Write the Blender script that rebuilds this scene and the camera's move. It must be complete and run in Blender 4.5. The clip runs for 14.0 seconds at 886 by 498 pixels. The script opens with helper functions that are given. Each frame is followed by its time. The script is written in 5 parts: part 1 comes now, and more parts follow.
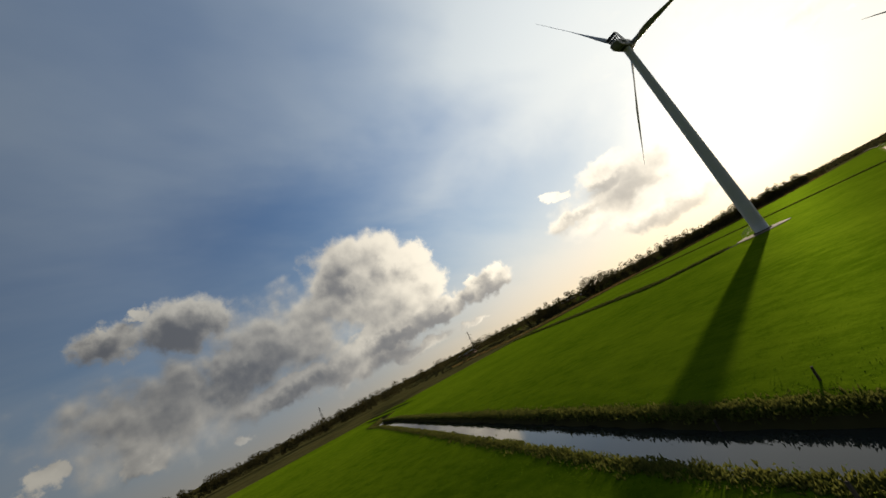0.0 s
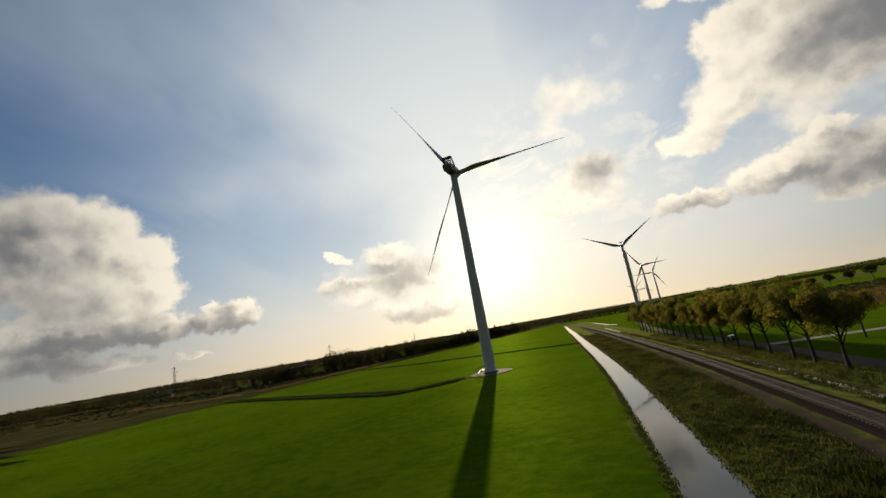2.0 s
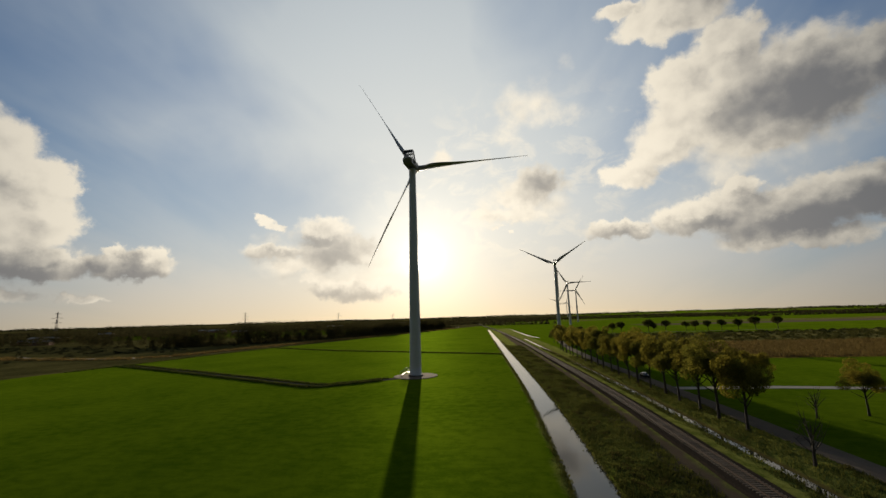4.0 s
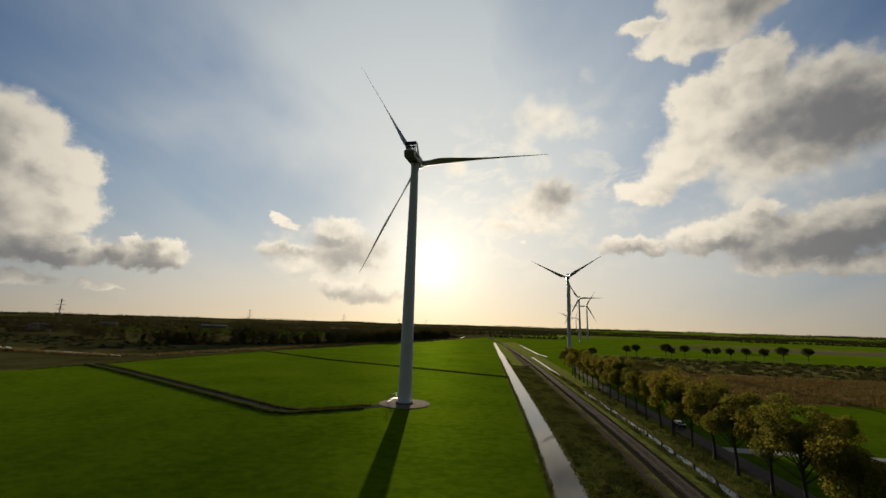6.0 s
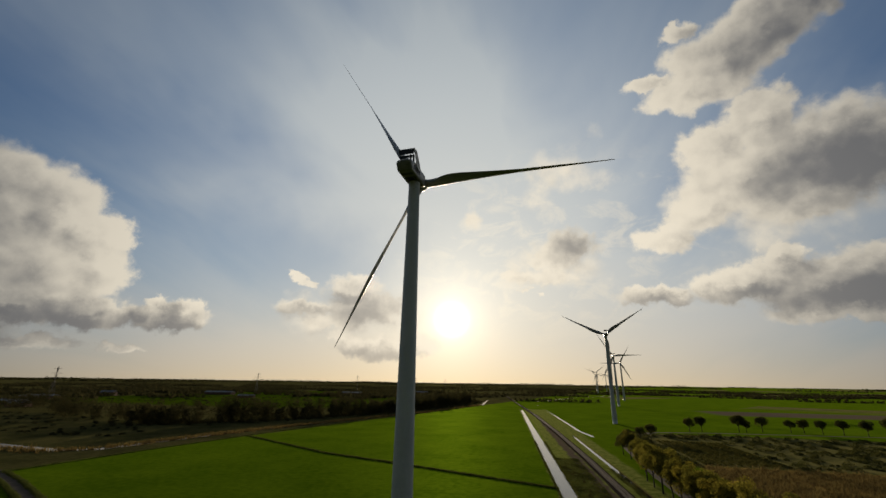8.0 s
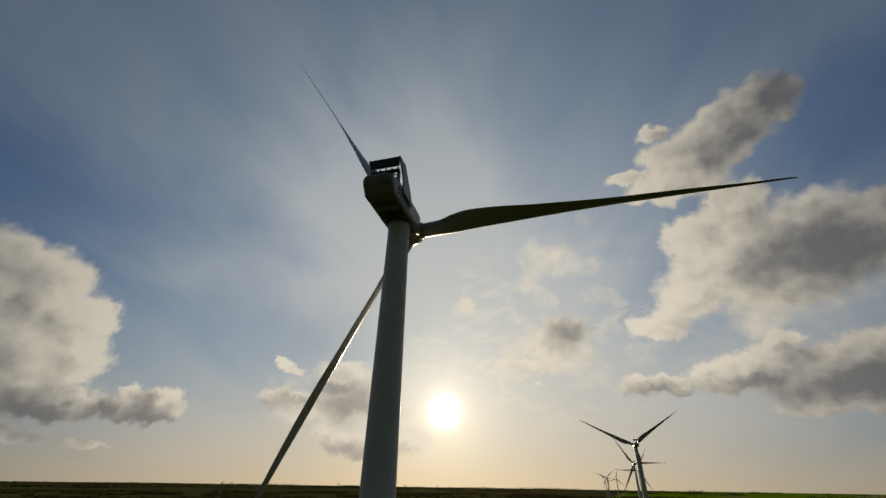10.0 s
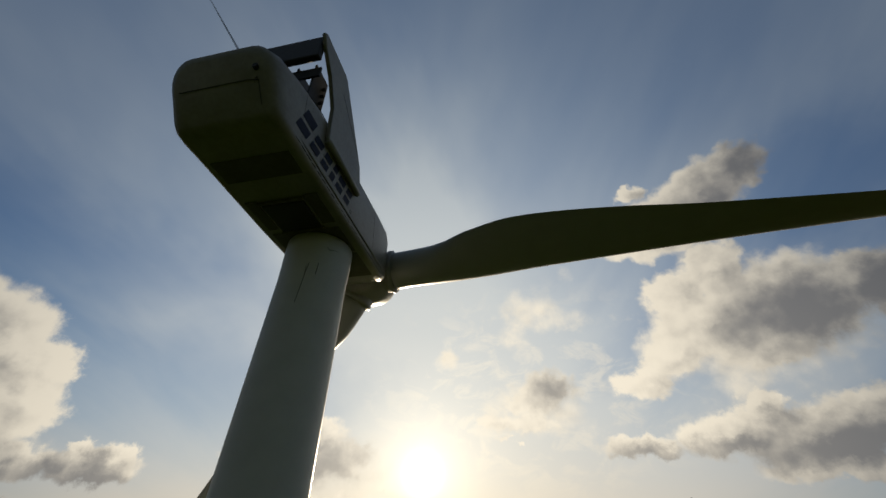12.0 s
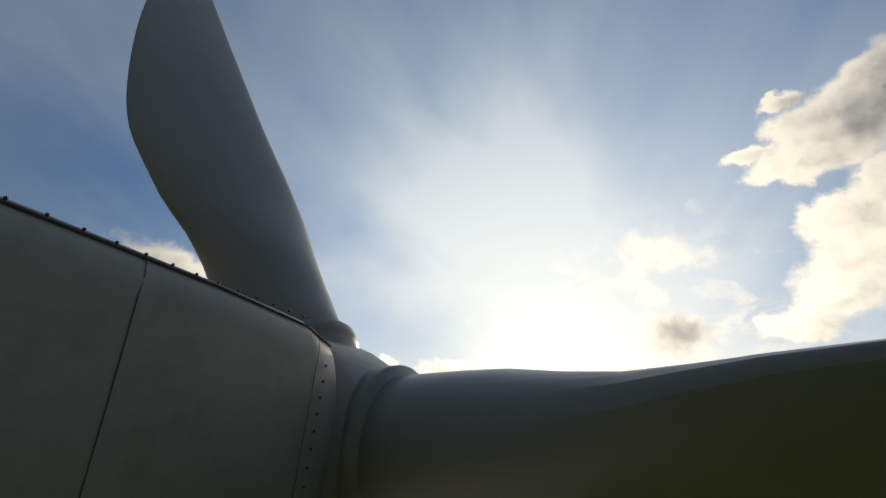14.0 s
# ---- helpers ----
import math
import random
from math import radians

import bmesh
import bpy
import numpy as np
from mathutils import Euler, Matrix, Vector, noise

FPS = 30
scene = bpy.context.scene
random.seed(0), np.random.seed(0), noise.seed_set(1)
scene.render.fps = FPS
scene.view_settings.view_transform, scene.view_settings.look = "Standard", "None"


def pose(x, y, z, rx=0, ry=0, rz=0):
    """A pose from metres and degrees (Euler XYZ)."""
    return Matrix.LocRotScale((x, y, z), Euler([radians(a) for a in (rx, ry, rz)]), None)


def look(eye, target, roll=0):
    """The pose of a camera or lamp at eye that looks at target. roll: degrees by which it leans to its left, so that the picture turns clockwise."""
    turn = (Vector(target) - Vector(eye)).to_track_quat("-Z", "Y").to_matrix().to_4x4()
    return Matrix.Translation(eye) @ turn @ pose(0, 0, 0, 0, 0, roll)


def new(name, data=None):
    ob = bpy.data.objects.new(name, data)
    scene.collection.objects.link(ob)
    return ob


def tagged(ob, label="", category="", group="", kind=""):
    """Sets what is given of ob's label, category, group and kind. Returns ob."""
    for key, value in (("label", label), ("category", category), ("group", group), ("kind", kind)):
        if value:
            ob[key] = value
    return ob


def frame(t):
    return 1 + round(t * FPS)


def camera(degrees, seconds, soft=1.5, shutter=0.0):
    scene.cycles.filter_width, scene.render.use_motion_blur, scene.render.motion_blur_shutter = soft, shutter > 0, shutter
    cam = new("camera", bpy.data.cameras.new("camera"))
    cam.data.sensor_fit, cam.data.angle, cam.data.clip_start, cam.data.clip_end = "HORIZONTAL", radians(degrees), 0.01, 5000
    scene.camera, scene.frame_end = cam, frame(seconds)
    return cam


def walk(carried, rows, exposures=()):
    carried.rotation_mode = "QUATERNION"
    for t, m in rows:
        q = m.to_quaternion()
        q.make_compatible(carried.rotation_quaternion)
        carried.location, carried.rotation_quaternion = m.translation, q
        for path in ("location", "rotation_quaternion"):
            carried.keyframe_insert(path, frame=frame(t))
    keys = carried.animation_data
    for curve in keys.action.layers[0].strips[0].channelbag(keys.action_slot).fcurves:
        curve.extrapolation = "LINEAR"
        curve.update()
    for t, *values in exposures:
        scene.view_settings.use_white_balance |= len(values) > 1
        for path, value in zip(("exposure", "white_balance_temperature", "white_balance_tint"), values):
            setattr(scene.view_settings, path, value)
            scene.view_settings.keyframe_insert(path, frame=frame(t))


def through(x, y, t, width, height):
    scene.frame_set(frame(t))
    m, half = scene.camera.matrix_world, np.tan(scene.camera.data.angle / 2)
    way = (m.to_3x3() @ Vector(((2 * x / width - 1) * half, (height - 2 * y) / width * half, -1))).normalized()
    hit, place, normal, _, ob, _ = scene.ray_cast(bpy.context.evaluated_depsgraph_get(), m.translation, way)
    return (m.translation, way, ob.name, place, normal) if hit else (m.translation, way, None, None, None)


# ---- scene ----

# ---- camera ----
cam = camera(95.3, 14.0)
PATH = [
    (0, (42.00, -156.94, 9.00), (27.22, -144.38, 13.87), -27.25),
    (0.5, (43.42, -155.82, 10.86), (31.70, -140.29, 15.45), -23.29),
    (1, (39.34, -152.05, 12.79), (29.92, -134.96, 17.19), -18.48),
    (1.5, (37.81, -149.68, 14.12), (30.38, -131.64, 18.55), -14.41),
    (2, (36.42, -148.64, 15.52), (30.61, -129.96, 19.71), -10.09),
    (2.5, (34.87, -149.23, 16.78), (30.37, -130.14, 20.69), -6.77),
    (3, (33.65, -149.69, 17.96), (30.08, -130.34, 21.57), -4.38),
    (3.5, (33.26, -148.23, 19.09), (30.14, -128.76, 22.47), -2.86),
    (5.8, (33.98, -130.44, 24.04), (30.58, -111.04, 27.54), 1.38),
    (6, (33.23, -126.29, 24.20), (29.76, -106.94, 27.87), 1.69),
    (6.5, (32.85, -114.36, 25.96), (28.99, -95.16, 30.03), 1.55),
    (7, (30.95, -103.06, 29.54), (26.85, -84.00, 33.99), 1.10),
    (7.5, (27.95, -92.28, 30.56), (23.83, -73.44, 35.89), 0.95),
    (8, (25.34, -80.75, 33.92), (21.14, -62.22, 40.17), 0.81),
    (8.5, (22.90, -69.68, 37.79), (18.66, -51.50, 44.95), 0.62),
    (9, (19.50, -59.26, 41.56), (15.38, -41.44, 49.66), 0.64),
    (11.5, (8.30, -16.03, 64.47), (5.60, -0.28, 76.49), 1.12),
    (12, (7.14, -12.32, 67.76), (4.55, 3.35, 79.92), 1.01),
    (12.5, (6.39, -9.90, 70.73), (3.84, 6.01, 82.58), 0.62),
    (13, (6.15, -7.28, 73.81), (2.45, 8.82, 85.08), 2.06),
    (13.5, (6.03, -4.62, 76.62), (0.43, 11.28, 87.38), 4.32),
    (14, (4.84, -0.71, 79.41), (-3.02, 14.84, 89.22), 5.64),
]
walk(cam, [(t, look(eye, target, roll)) for t, eye, target, roll in PATH],
     exposures=[(0.0, 0.5), (0.5, 0.38), (1.0, 0.34), (2.0, 0.32), (3.0, 0.2), (6.5, 0.08), (8.0, -0.08), (9.0, -0.43), (11.5, -0.05), (12.5, 0.14), (13.0, 0.26), (13.5, 0.36), (14.0, 0.55)])


# ---- node helpers ----
class Nodes:
    """Short calls for building a node tree."""

    def __init__(self, tree):
        self.tree = tree
        tree.nodes.clear()

    def add(self, kind):
        return self.tree.nodes.new(kind)

    def put(self, socket, value):
        if isinstance(value, bpy.types.NodeSocket):
            self.tree.links.new(value, socket)
        elif value is not None:
            socket.default_value = value

    def math(self, op, a, b=0.0, c=None, clamp=False):
        n = self.tree.nodes.new("ShaderNodeMath")
        n.operation, n.use_clamp = op, clamp
        self.put(n.inputs[0], a)
        self.put(n.inputs[1], b)
        if c is not None:
            self.put(n.inputs[2], c)
        return n.outputs[0]

    def vec(self, op, a, b=None, scale=None):
        n = self.tree.nodes.new("ShaderNodeVectorMath")
        n.operation = op
        self.put(n.inputs[0], a)
        if b is not None:
            self.put(n.inputs[1], b)
        if scale is not None:
            self.put(n.inputs["Scale"], scale)
        return n.outputs["Value"] if op in ("LENGTH", "DOT_PRODUCT") else n.outputs["Vector"]

    def xyz(self, x, y, z):
        n = self.tree.nodes.new("ShaderNodeCombineXYZ")
        for s, v in zip(n.inputs, (x, y, z)):
            self.put(s, v)
        return n.outputs[0]

    def split(self, v):
        n = self.tree.nodes.new("ShaderNodeSeparateXYZ")
        self.put(n.inputs[0], v)
        return n.outputs[0], n.outputs[1], n.outputs[2]

    def noise(self, v, scale, detail=4.0, rough=0.55, warp=0.0):
        n = self.tree.nodes.new("ShaderNodeTexNoise")
        self.put(n.inputs["Vector"], v)
        for key, value in (("Scale", scale), ("Detail", detail), ("Roughness", rough), ("Distortion", warp)):
            self.put(n.inputs[key], value)
        return n

    def voronoi(self, v, scale, smooth=None):
        n = self.tree.nodes.new("ShaderNodeTexVoronoi")
        if smooth is not None:
            n.feature = "SMOOTH_F1"
            self.put(n.inputs["Smoothness"], smooth)
        self.put(n.inputs["Vector"], v)
        self.put(n.inputs["Scale"], scale)
        return n.outputs["Distance"]

    def step(self, v, lo, hi, to_lo=0.0, to_hi=1.0):
        n = self.tree.nodes.new("ShaderNodeMapRange")
        n.interpolation_type = "SMOOTHSTEP"
        for s, value in zip(n.inputs, (v, lo, hi, to_lo, to_hi)):
            self.put(s, value)
        return n.outputs[0]

    def mix(self, f, a, b, mode="MIX"):
        n = self.tree.nodes.new("ShaderNodeMix")
        n.data_type, n.blend_type = "RGBA", mode
        self.put(n.inputs[0], f)
        self.put(n.inputs[6], a if isinstance(a, bpy.types.NodeSocket) else (*a, 1))
        self.put(n.inputs[7], b if isinstance(b, bpy.types.NodeSocket) else (*b, 1))
        return n.outputs[2]


# ---- world: evening sky with broken cloud ----
SUN_AZ, SUN_EL = -11.4, 8.3  # degrees right of +y, above the horizon
SUN_DIR = Vector((math.sin(radians(SUN_AZ)) * math.cos(radians(SUN_EL)), math.cos(radians(SUN_AZ)) * math.cos(radians(SUN_EL)), math.sin(radians(SUN_EL))))
# cumulus masses: azimuth, elevation, half width, half height (degrees), weight
# tall heap of cumulus over the south-west
LEFT_HEAP = [
    (-63.5, 14.9, 6.8, 7.4, 1.2), (-57.9, 16.2, 4.1, 5.0, 1.1), (-54.9, 15.2, 3.4, 3.1, 1.0), (-58.1, 10.8, 7.4, 4.8, 1.1), (-53.4, 11.0, 3.0, 3.1, 0.9), (-53.5, 14.2, 2.4, 2.0, 0.9),
    (-59.9, 6.9, 9.8, 2.6, 1.1), (-53.7, 6.5, 5.2, 1.9, 1.1), (-46.4, 6.7, 4.3, 1.7, 1.0), (-47.9, 7.8, 1.3, 1.4, 0.8), (-44.9, 7.8, 1.7, 1.7, 0.9), (-59.3, 3.3, 5.7, 1.0, 0.9),
    (-50.4, 3.1, 2.4, 0.6, 0.8),
]
# ragged low heaps beyond it
LEFT_LOW = [
    (-84.3, 17.7, 5.4, 3.5, 1.0), (-92.0, 18.0, 4.0, 2.5, 0.9), (-88.3, 20.5, 1.6, 1.0, 0.8), (-92.9, 19.7, 1.0, 0.7, 0.7), (-79.9, 11.2, 6.4, 3.5, 1.0), (-75.6, 5.5, 8.2, 2.3, 0.9),
    (-91.5, 4.2, 2.4, 1.4, 0.9), (-98.8, 7.1, 2.1, 1.5, 1.0), (-81.8, 2.8, 1.3, 0.7, 0.7), (-92.8, 9.3, 1.6, 0.8, 0.6),
]
# thin broken cloud round the sun
SUN_CLOUDS = [
    (-33.3, 13.4, 1.3, 0.7, 0.75), (-32.4, 12.8, 1.4, 0.7, 0.75), (-31.4, 12.1, 1.4, 0.7, 0.7), (-25.2, 12.5, 4.6, 2.2, 0.9), (-22.0, 9.8, 4.3, 2.4, 0.85), (-30.8, 9.3, 5.4, 1.1, 0.7), (-27.5, 7.4, 4.1, 1.1, 0.7),
    (-21.6, 4.2, 6.3, 2.0, 0.95), (-16.6, 4.9, 4.3, 2.0, 0.7), (-25.8, 5.6, 2.7, 1.1, 0.7), (4.6, 17.5, 5.9, 3.1, 0.9), (1.9, 16.1, 4.3, 2.0, 0.8), (1.4, 13.7, 6.6, 1.3, 0.55),
    (-2.3, 14.1, 2.7, 0.7, 0.6), (-0.7, 12.1, 0.9, 0.4, 0.6), (1.0, 11.6, 0.7, 0.4, 0.6), (3.6, 26.8, 3.0, 4.1, 0.28), (6.0, 28.5, 5.5, 3.5, 0.25), (-8.8, 21.9, 1.5, 1.1, 0.3),
]
# high bright bank
RIGHT_HIGH = [
    (18.5, 35.9, 3.7, 1.0, 0.8), (22.7, 33.9, 5.7, 2.6, 1.1), (26.7, 35.5, 6.8, 4.3, 1.1), (31.9, 37.2, 7.1, 4.1, 1.1), (36.5, 38.8, 5.5, 3.4, 1.0), (23.8, 40.5, 2.4, 1.1, 0.8),
]
# large heap, bright towards the sun
RIGHT_HEAP = [
    (29.5, 28.9, 4.4, 4.2, 1.1), (24.5, 26.9, 4.3, 3.4, 1.1), (25.9, 22.4, 8.1, 4.7, 1.1), (17.8, 17.4, 3.8, 2.3, 1.0), (21.9, 20.0, 4.3, 3.2, 1.0), (34.9, 22.9, 8.4, 5.8, 1.1),
    (41.0, 23.5, 5.0, 3.2, 1.1), (31.6, 18.7, 5.4, 2.3, 0.9), (45.3, 21.9, 4.6, 3.4, 1.0),
]
# long dull bank
RIGHT_LOW = [
    (28.9, 13.6, 2.6, 1.9, 1.0), (25.0, 11.3, 6.0, 2.6, 1.0), (32.0, 10.0, 8.2, 3.6, 1.1), (38.1, 11.1, 5.5, 3.1, 1.1), (32.9, 7.3, 8.4, 1.6, 1.0), (15.2, 10.4, 4.9, 1.4, 0.9),
    (43.6, 10.6, 5.2, 3.5, 1.0),
]
# thinner cloud that joins the heaps, and cloud behind the viewer
SPREAD = [(-74, 12, 13, 6, 0.55), (-88, 9, 12, 6, 0.6), (-68, 5, 12, 2.5, 0.7), (30, 20, 10, 6, 0.45), (-25, 9, 9, 4, 0.4), (3, 16, 8, 4, 0.3)]
BEHIND = [(130, 12, 30, 6, 1.0), (180, 14, 25, 7, 0.9), (-130, 12, 28, 6, 0.9), (62, 14, 14, 4, 1.0), (60, 22, 12, 5, 0.9)]
MASSES = LEFT_HEAP + LEFT_LOW + SUN_CLOUDS + RIGHT_HIGH + RIGHT_HEAP + RIGHT_LOW + SPREAD + BEHIND

# thick, dull parts of the heaps
SHADED_FRONT = [
    (-56.5, 6.1, 10.2, 1.7, 1.2), (-45.9, 5.9, 4.6, 1.2, 1.0), (-59.3, 3.2, 6.0, 0.9, 0.9), (-50.4, 3.0, 2.2, 0.5, 0.8), (-65.5, 16.6, 2.6, 3.7, 0.35), (36.3, 22.1, 7.4, 4.4, 0.95),
    (42.0, 23.1, 5.2, 2.9, 0.9), (32.6, 8.3, 9.1, 2.3, 1.0), (38.6, 9.9, 5.8, 2.5, 0.9), (15.2, 10.1, 5.2, 1.3, 1.0), (24.5, 10.0, 5.6, 1.4, 0.9), (5.9, 17.8, 4.5, 2.3, 0.65),
]
SHADED_REST = [
    (-24.7, 10.9, 4.5, 1.2, 1.15), (-21.4, 3.6, 5.9, 1.4, 1.15), (-30.8, 9.0, 4.8, 0.7, 0.7), (-84.6, 16.7, 5.7, 3.1, 1.0), (-92.1, 17.4, 4.0, 2.1, 0.8), (-74.3, 4.9, 9.0, 2.0, 1.0),
    (-80, 10, 15, 7, 0.75), (-90, 12, 10, 8, 0.7), (-23, 9.5, 6, 3, 0.8), (34, 10, 10, 3, 0.6),
]
SHADED_FAR = [(-51.8, 3.2, 4, 1.2, 1.2), (-46.5, 7.0, 4.5, 2.0, 0.8), (-61, 3.5, 7, 1.5, 1.0), (46, 22, 8, 6, 1.2), (44, 11, 9, 4, 1.2), (40, 39, 7, 5, 0.9), (34, 36, 6, 3, 0.5)]
SHADED = SHADED_FRONT + SHADED_REST + SHADED_FAR

# gaps in the high veil, where the sky is a deeper blue
CLEAR = [(-37, 15, 14, 6, 0.9), (-62, 27, 18, 5, 0.8), (45, 33, 12, 7, 1.5)]


def make_world():
    world = bpy.data.worlds.new("evening_sky")
    scene.world = world
    world.use_nodes = True
    n = Nodes(world.node_tree)
    co = n.add("ShaderNodeTexCoord").outputs["Generated"]
    d = n.vec("NORMALIZE", co)
    x, y, z = n.split(d)
    deg = 180 / math.pi
    az = n.math("MULTIPLY", n.math("ARCTAN2", x, y), deg)
    el = n.math("MULTIPLY", n.math("ARCSINE", z), deg)
    up = n.math("MAXIMUM", z, 0.0)
    sky = n.add("ShaderNodeTexSky")
    sky.sky_type, sky.sun_disc = "NISHITA", False
    sky.sun_elevation, sky.sun_rotation = radians(SUN_EL), radians(SUN_AZ)
    sky.air_density, sky.dust_density, sky.ozone_density = 1.0, 0.6, 2.0
    cos_sun = n.vec("DOT_PRODUCT", d, tuple(SUN_DIR))
    off_sun = n.math("MULTIPLY", n.math("ARCCOSINE", n.math("MINIMUM", cos_sun, 0.99999)), deg)

    def fall(width):
        return n.math("POWER", 2.718, n.math("MULTIPLY", off_sun, -1 / width))

    glow, wide = fall(11.0), fall(30.0)
    core = n.math("POWER", 2.718, n.math("MULTIPLY", n.math("MULTIPLY", off_sun, off_sun), -1 / 1.5))
    # clear air, from pale at the horizon to blue overhead
    base = n.mix(1.0, sky.outputs[0], (0.055, 0.062, 0.072), "MULTIPLY")
    blue = n.mix(n.step(el, 2, 30), (0.26, 0.40, 0.52), (0.083, 0.178, 0.345))
    air = n.mix(0.8, base, blue)
    # high thin veil with soft streaks
    plane = n.xyz(n.math("DIVIDE", x, n.math("ADD", up, 0.30)), n.math("DIVIDE", y, n.math("ADD", up, 0.30)), 0.0)
    turn = n.add("ShaderNodeMapping")
    turn.inputs["Rotation"].default_value = (0, 0, radians(-38))
    turn.inputs["Scale"].default_value = (1.0, 0.42, 1.0)
    n.put(turn.inputs[0], plane)
    wisps = n.noise(turn.outputs[0], 1.35, 5, 0.52, 0.5).outputs[0]
    fine = n.noise(turn.outputs[0], 5.5, 5, 0.6, 0.4).outputs[0]
    veil = n.math("ADD", n.math("MULTIPLY", wisps, 0.92), n.math("MULTIPLY", fine, 0.08))
    veil = n.math("ADD", veil, n.math("MULTIPLY", wide, 0.84))
    veil = n.step(veil, 0.43, 0.88, 0.0, 0.95)
    drift = n.vec("SUBTRACT", n.noise(d, 5.0, 4, 0.55).outputs["Color"], (0.5, 0.5, 0.5))
    v1, v2, _ = n.split(n.vec("SCALE", drift, scale=22.0))
    hole = None
    for a, e, ra, re, wt in CLEAR:
        q = n.vec("MULTIPLY", n.vec("SUBTRACT", n.xyz(n.math("ADD", az, v1), n.math("ADD", el, n.math("MULTIPLY", v2, 0.5)), 0.0), (a, e, 0)), (1 / ra, 1 / re, 0))
        f = n.math("MULTIPLY", n.math("SUBTRACT", 1.0, n.vec("LENGTH", q)), wt)
        hole = f if hole is None else n.math("SMOOTH_MAX", hole, f, 0.3)
    veil = n.math("ADD", veil, n.step(el, 24, 44, 0.0, 0.34), clamp=True)
    veil = n.math("MULTIPLY", veil, n.step(hole, -0.9, 0.9, 1.0, 0.4))
    veil_tint = n.mix(wide, (0.30, 0.365, 0.43), (0.79, 0.775, 0.70))
    air = n.mix(veil, air, veil_tint)
    # thin broken flocks of cloud about the sun
    flock = n.noise(n.vec("MULTIPLY", d, (1.0, 1.0, 1.7)), 13.0, 7, 0.62, 0.6).outputs[0]
    about = n.vec("LENGTH", n.vec("MULTIPLY", n.vec("SUBTRACT", n.xyz(az, el, 0.0), (3, 18, 0)), (1 / 26, 1 / 15, 0)))
    flock = n.math("MULTIPLY", n.step(flock, 0.47, 0.66), n.step(about, 0.35, 1.1, 0.5, 0.0))
    air = n.mix(flock, air, n.mix(wide, (0.55, 0.52, 0.46), (0.98, 0.90, 0.74)))
    # haze along the horizon
    haze = n.math("POWER", 2.718, n.math("MULTIPLY", el, -1 / 6.5), clamp=True)
    warm = n.mix(wide, (0.38, 0.33, 0.25), (1.08, 0.79, 0.41))
    air = n.mix(n.math("MULTIPLY", haze, 0.85), air, warm)
    # light scattered round the sun
    air = n.mix(1.0, air, n.mix(glow, (0, 0, 0), (0.27, 0.235, 0.17)), "ADD")
    air = n.mix(1.0, air, n.mix(fall(2.6), (0, 0, 0), (0.66, 0.58, 0.43)), "ADD")
    # heaped clouds: soft masses with a torn outline
    big = n.vec("SUBTRACT", n.noise(d, 7.0, 3, 0.5).outputs["Color"], (0.5, 0.5, 0.5))
    small = n.vec("SUBTRACT", n.noise(d, 30.0, 6, 0.6).outputs["Color"], (0.5, 0.5, 0.5))
    w1, w2, _ = n.split(n.vec("ADD", n.vec("SCALE", big, scale=4.0), n.vec("SCALE", small, scale=4.2)))
    pos = n.xyz(n.math("ADD", az, w1), n.math("ADD", el, n.math("MULTIPLY", w2, 0.75)), 0.0)

    def masses(place, which=MASSES):
        field = None
        for a, e, ra, re, wt in which:
            q = n.vec("MULTIPLY", n.vec("SUBTRACT", place, (a, e, 0)), (1 / ra, 1 / re, 0))
            f = n.math("MULTIPLY", n.math("SUBTRACT", 1.0, n.vec("LENGTH", q)), wt)
            field = f if field is None else n.math("SMOOTH_MAX", field, f, 0.16)
        return field

    field = masses(pos)
    to_sun = n.vec("NORMALIZE", n.vec("SUBTRACT", (SUN_AZ, SUN_EL, 0), pos))
    ahead = masses(n.vec("ADD", pos, n.vec("ADD", n.vec("SCALE", to_sun, scale=1.6), (0, 1.3, 0))))

    def lumps(v):
        heaps = n.math("ADD", n.math("MULTIPLY", n.voronoi(v, 13.0, 0.7), -0.80), n.math("MULTIPLY", n.voronoi(v, 34.0, 0.7), -0.34))
        return n.math("ADD", heaps, n.noise(v, 16.0, 5, 0.52).outputs[0])

    here = lumps(d)
    shifted = lumps(n.vec("ADD", d, (SUN_DIR.x * 0.006, SUN_DIR.y * 0.006, 0.014)))
    dens = n.math("ADD", field, n.math("MULTIPLY", here, 0.42))
    cover = n.step(dens, -0.08, 0.30)
    thick = n.step(dens, 0.10, 0.85)
    slope = n.math("MULTIPLY", n.math("SUBTRACT", field, ahead), 0.9)
    relief = n.math("MULTIPLY", n.math("SUBTRACT", here, shifted), 1.25)
    shadow = n.step(n.math("ADD", masses(pos, SHADED), n.math("MULTIPLY", here, 0.3)), -0.7, 0.9)
    lit = n.math("ADD", n.math("SUBTRACT", 0.92, n.math("MULTIPLY", thick, 0.46)), n.math("ADD", slope, relief))
    lit = n.step(n.math("SUBTRACT", lit, n.math("MULTIPLY", shadow, 1.1)), -0.70, 1.22)
    shade_side = n.mix(wide, (0.14, 0.142, 0.148), (0.46, 0.41, 0.34))
    light_side = n.mix(wide, (0.78, 0.70, 0.555), (1.02, 0.91, 0.73))
    cloud = n.mix(lit, shade_side, light_side)
    low = n.step(el, 0.0, 3.5)
    full = n.mix(n.math("MULTIPLY", n.math("MULTIPLY", cover, n.math("SUBTRACT", 0.95, n.math("MULTIPLY", glow, 0.35))), low), air, cloud)
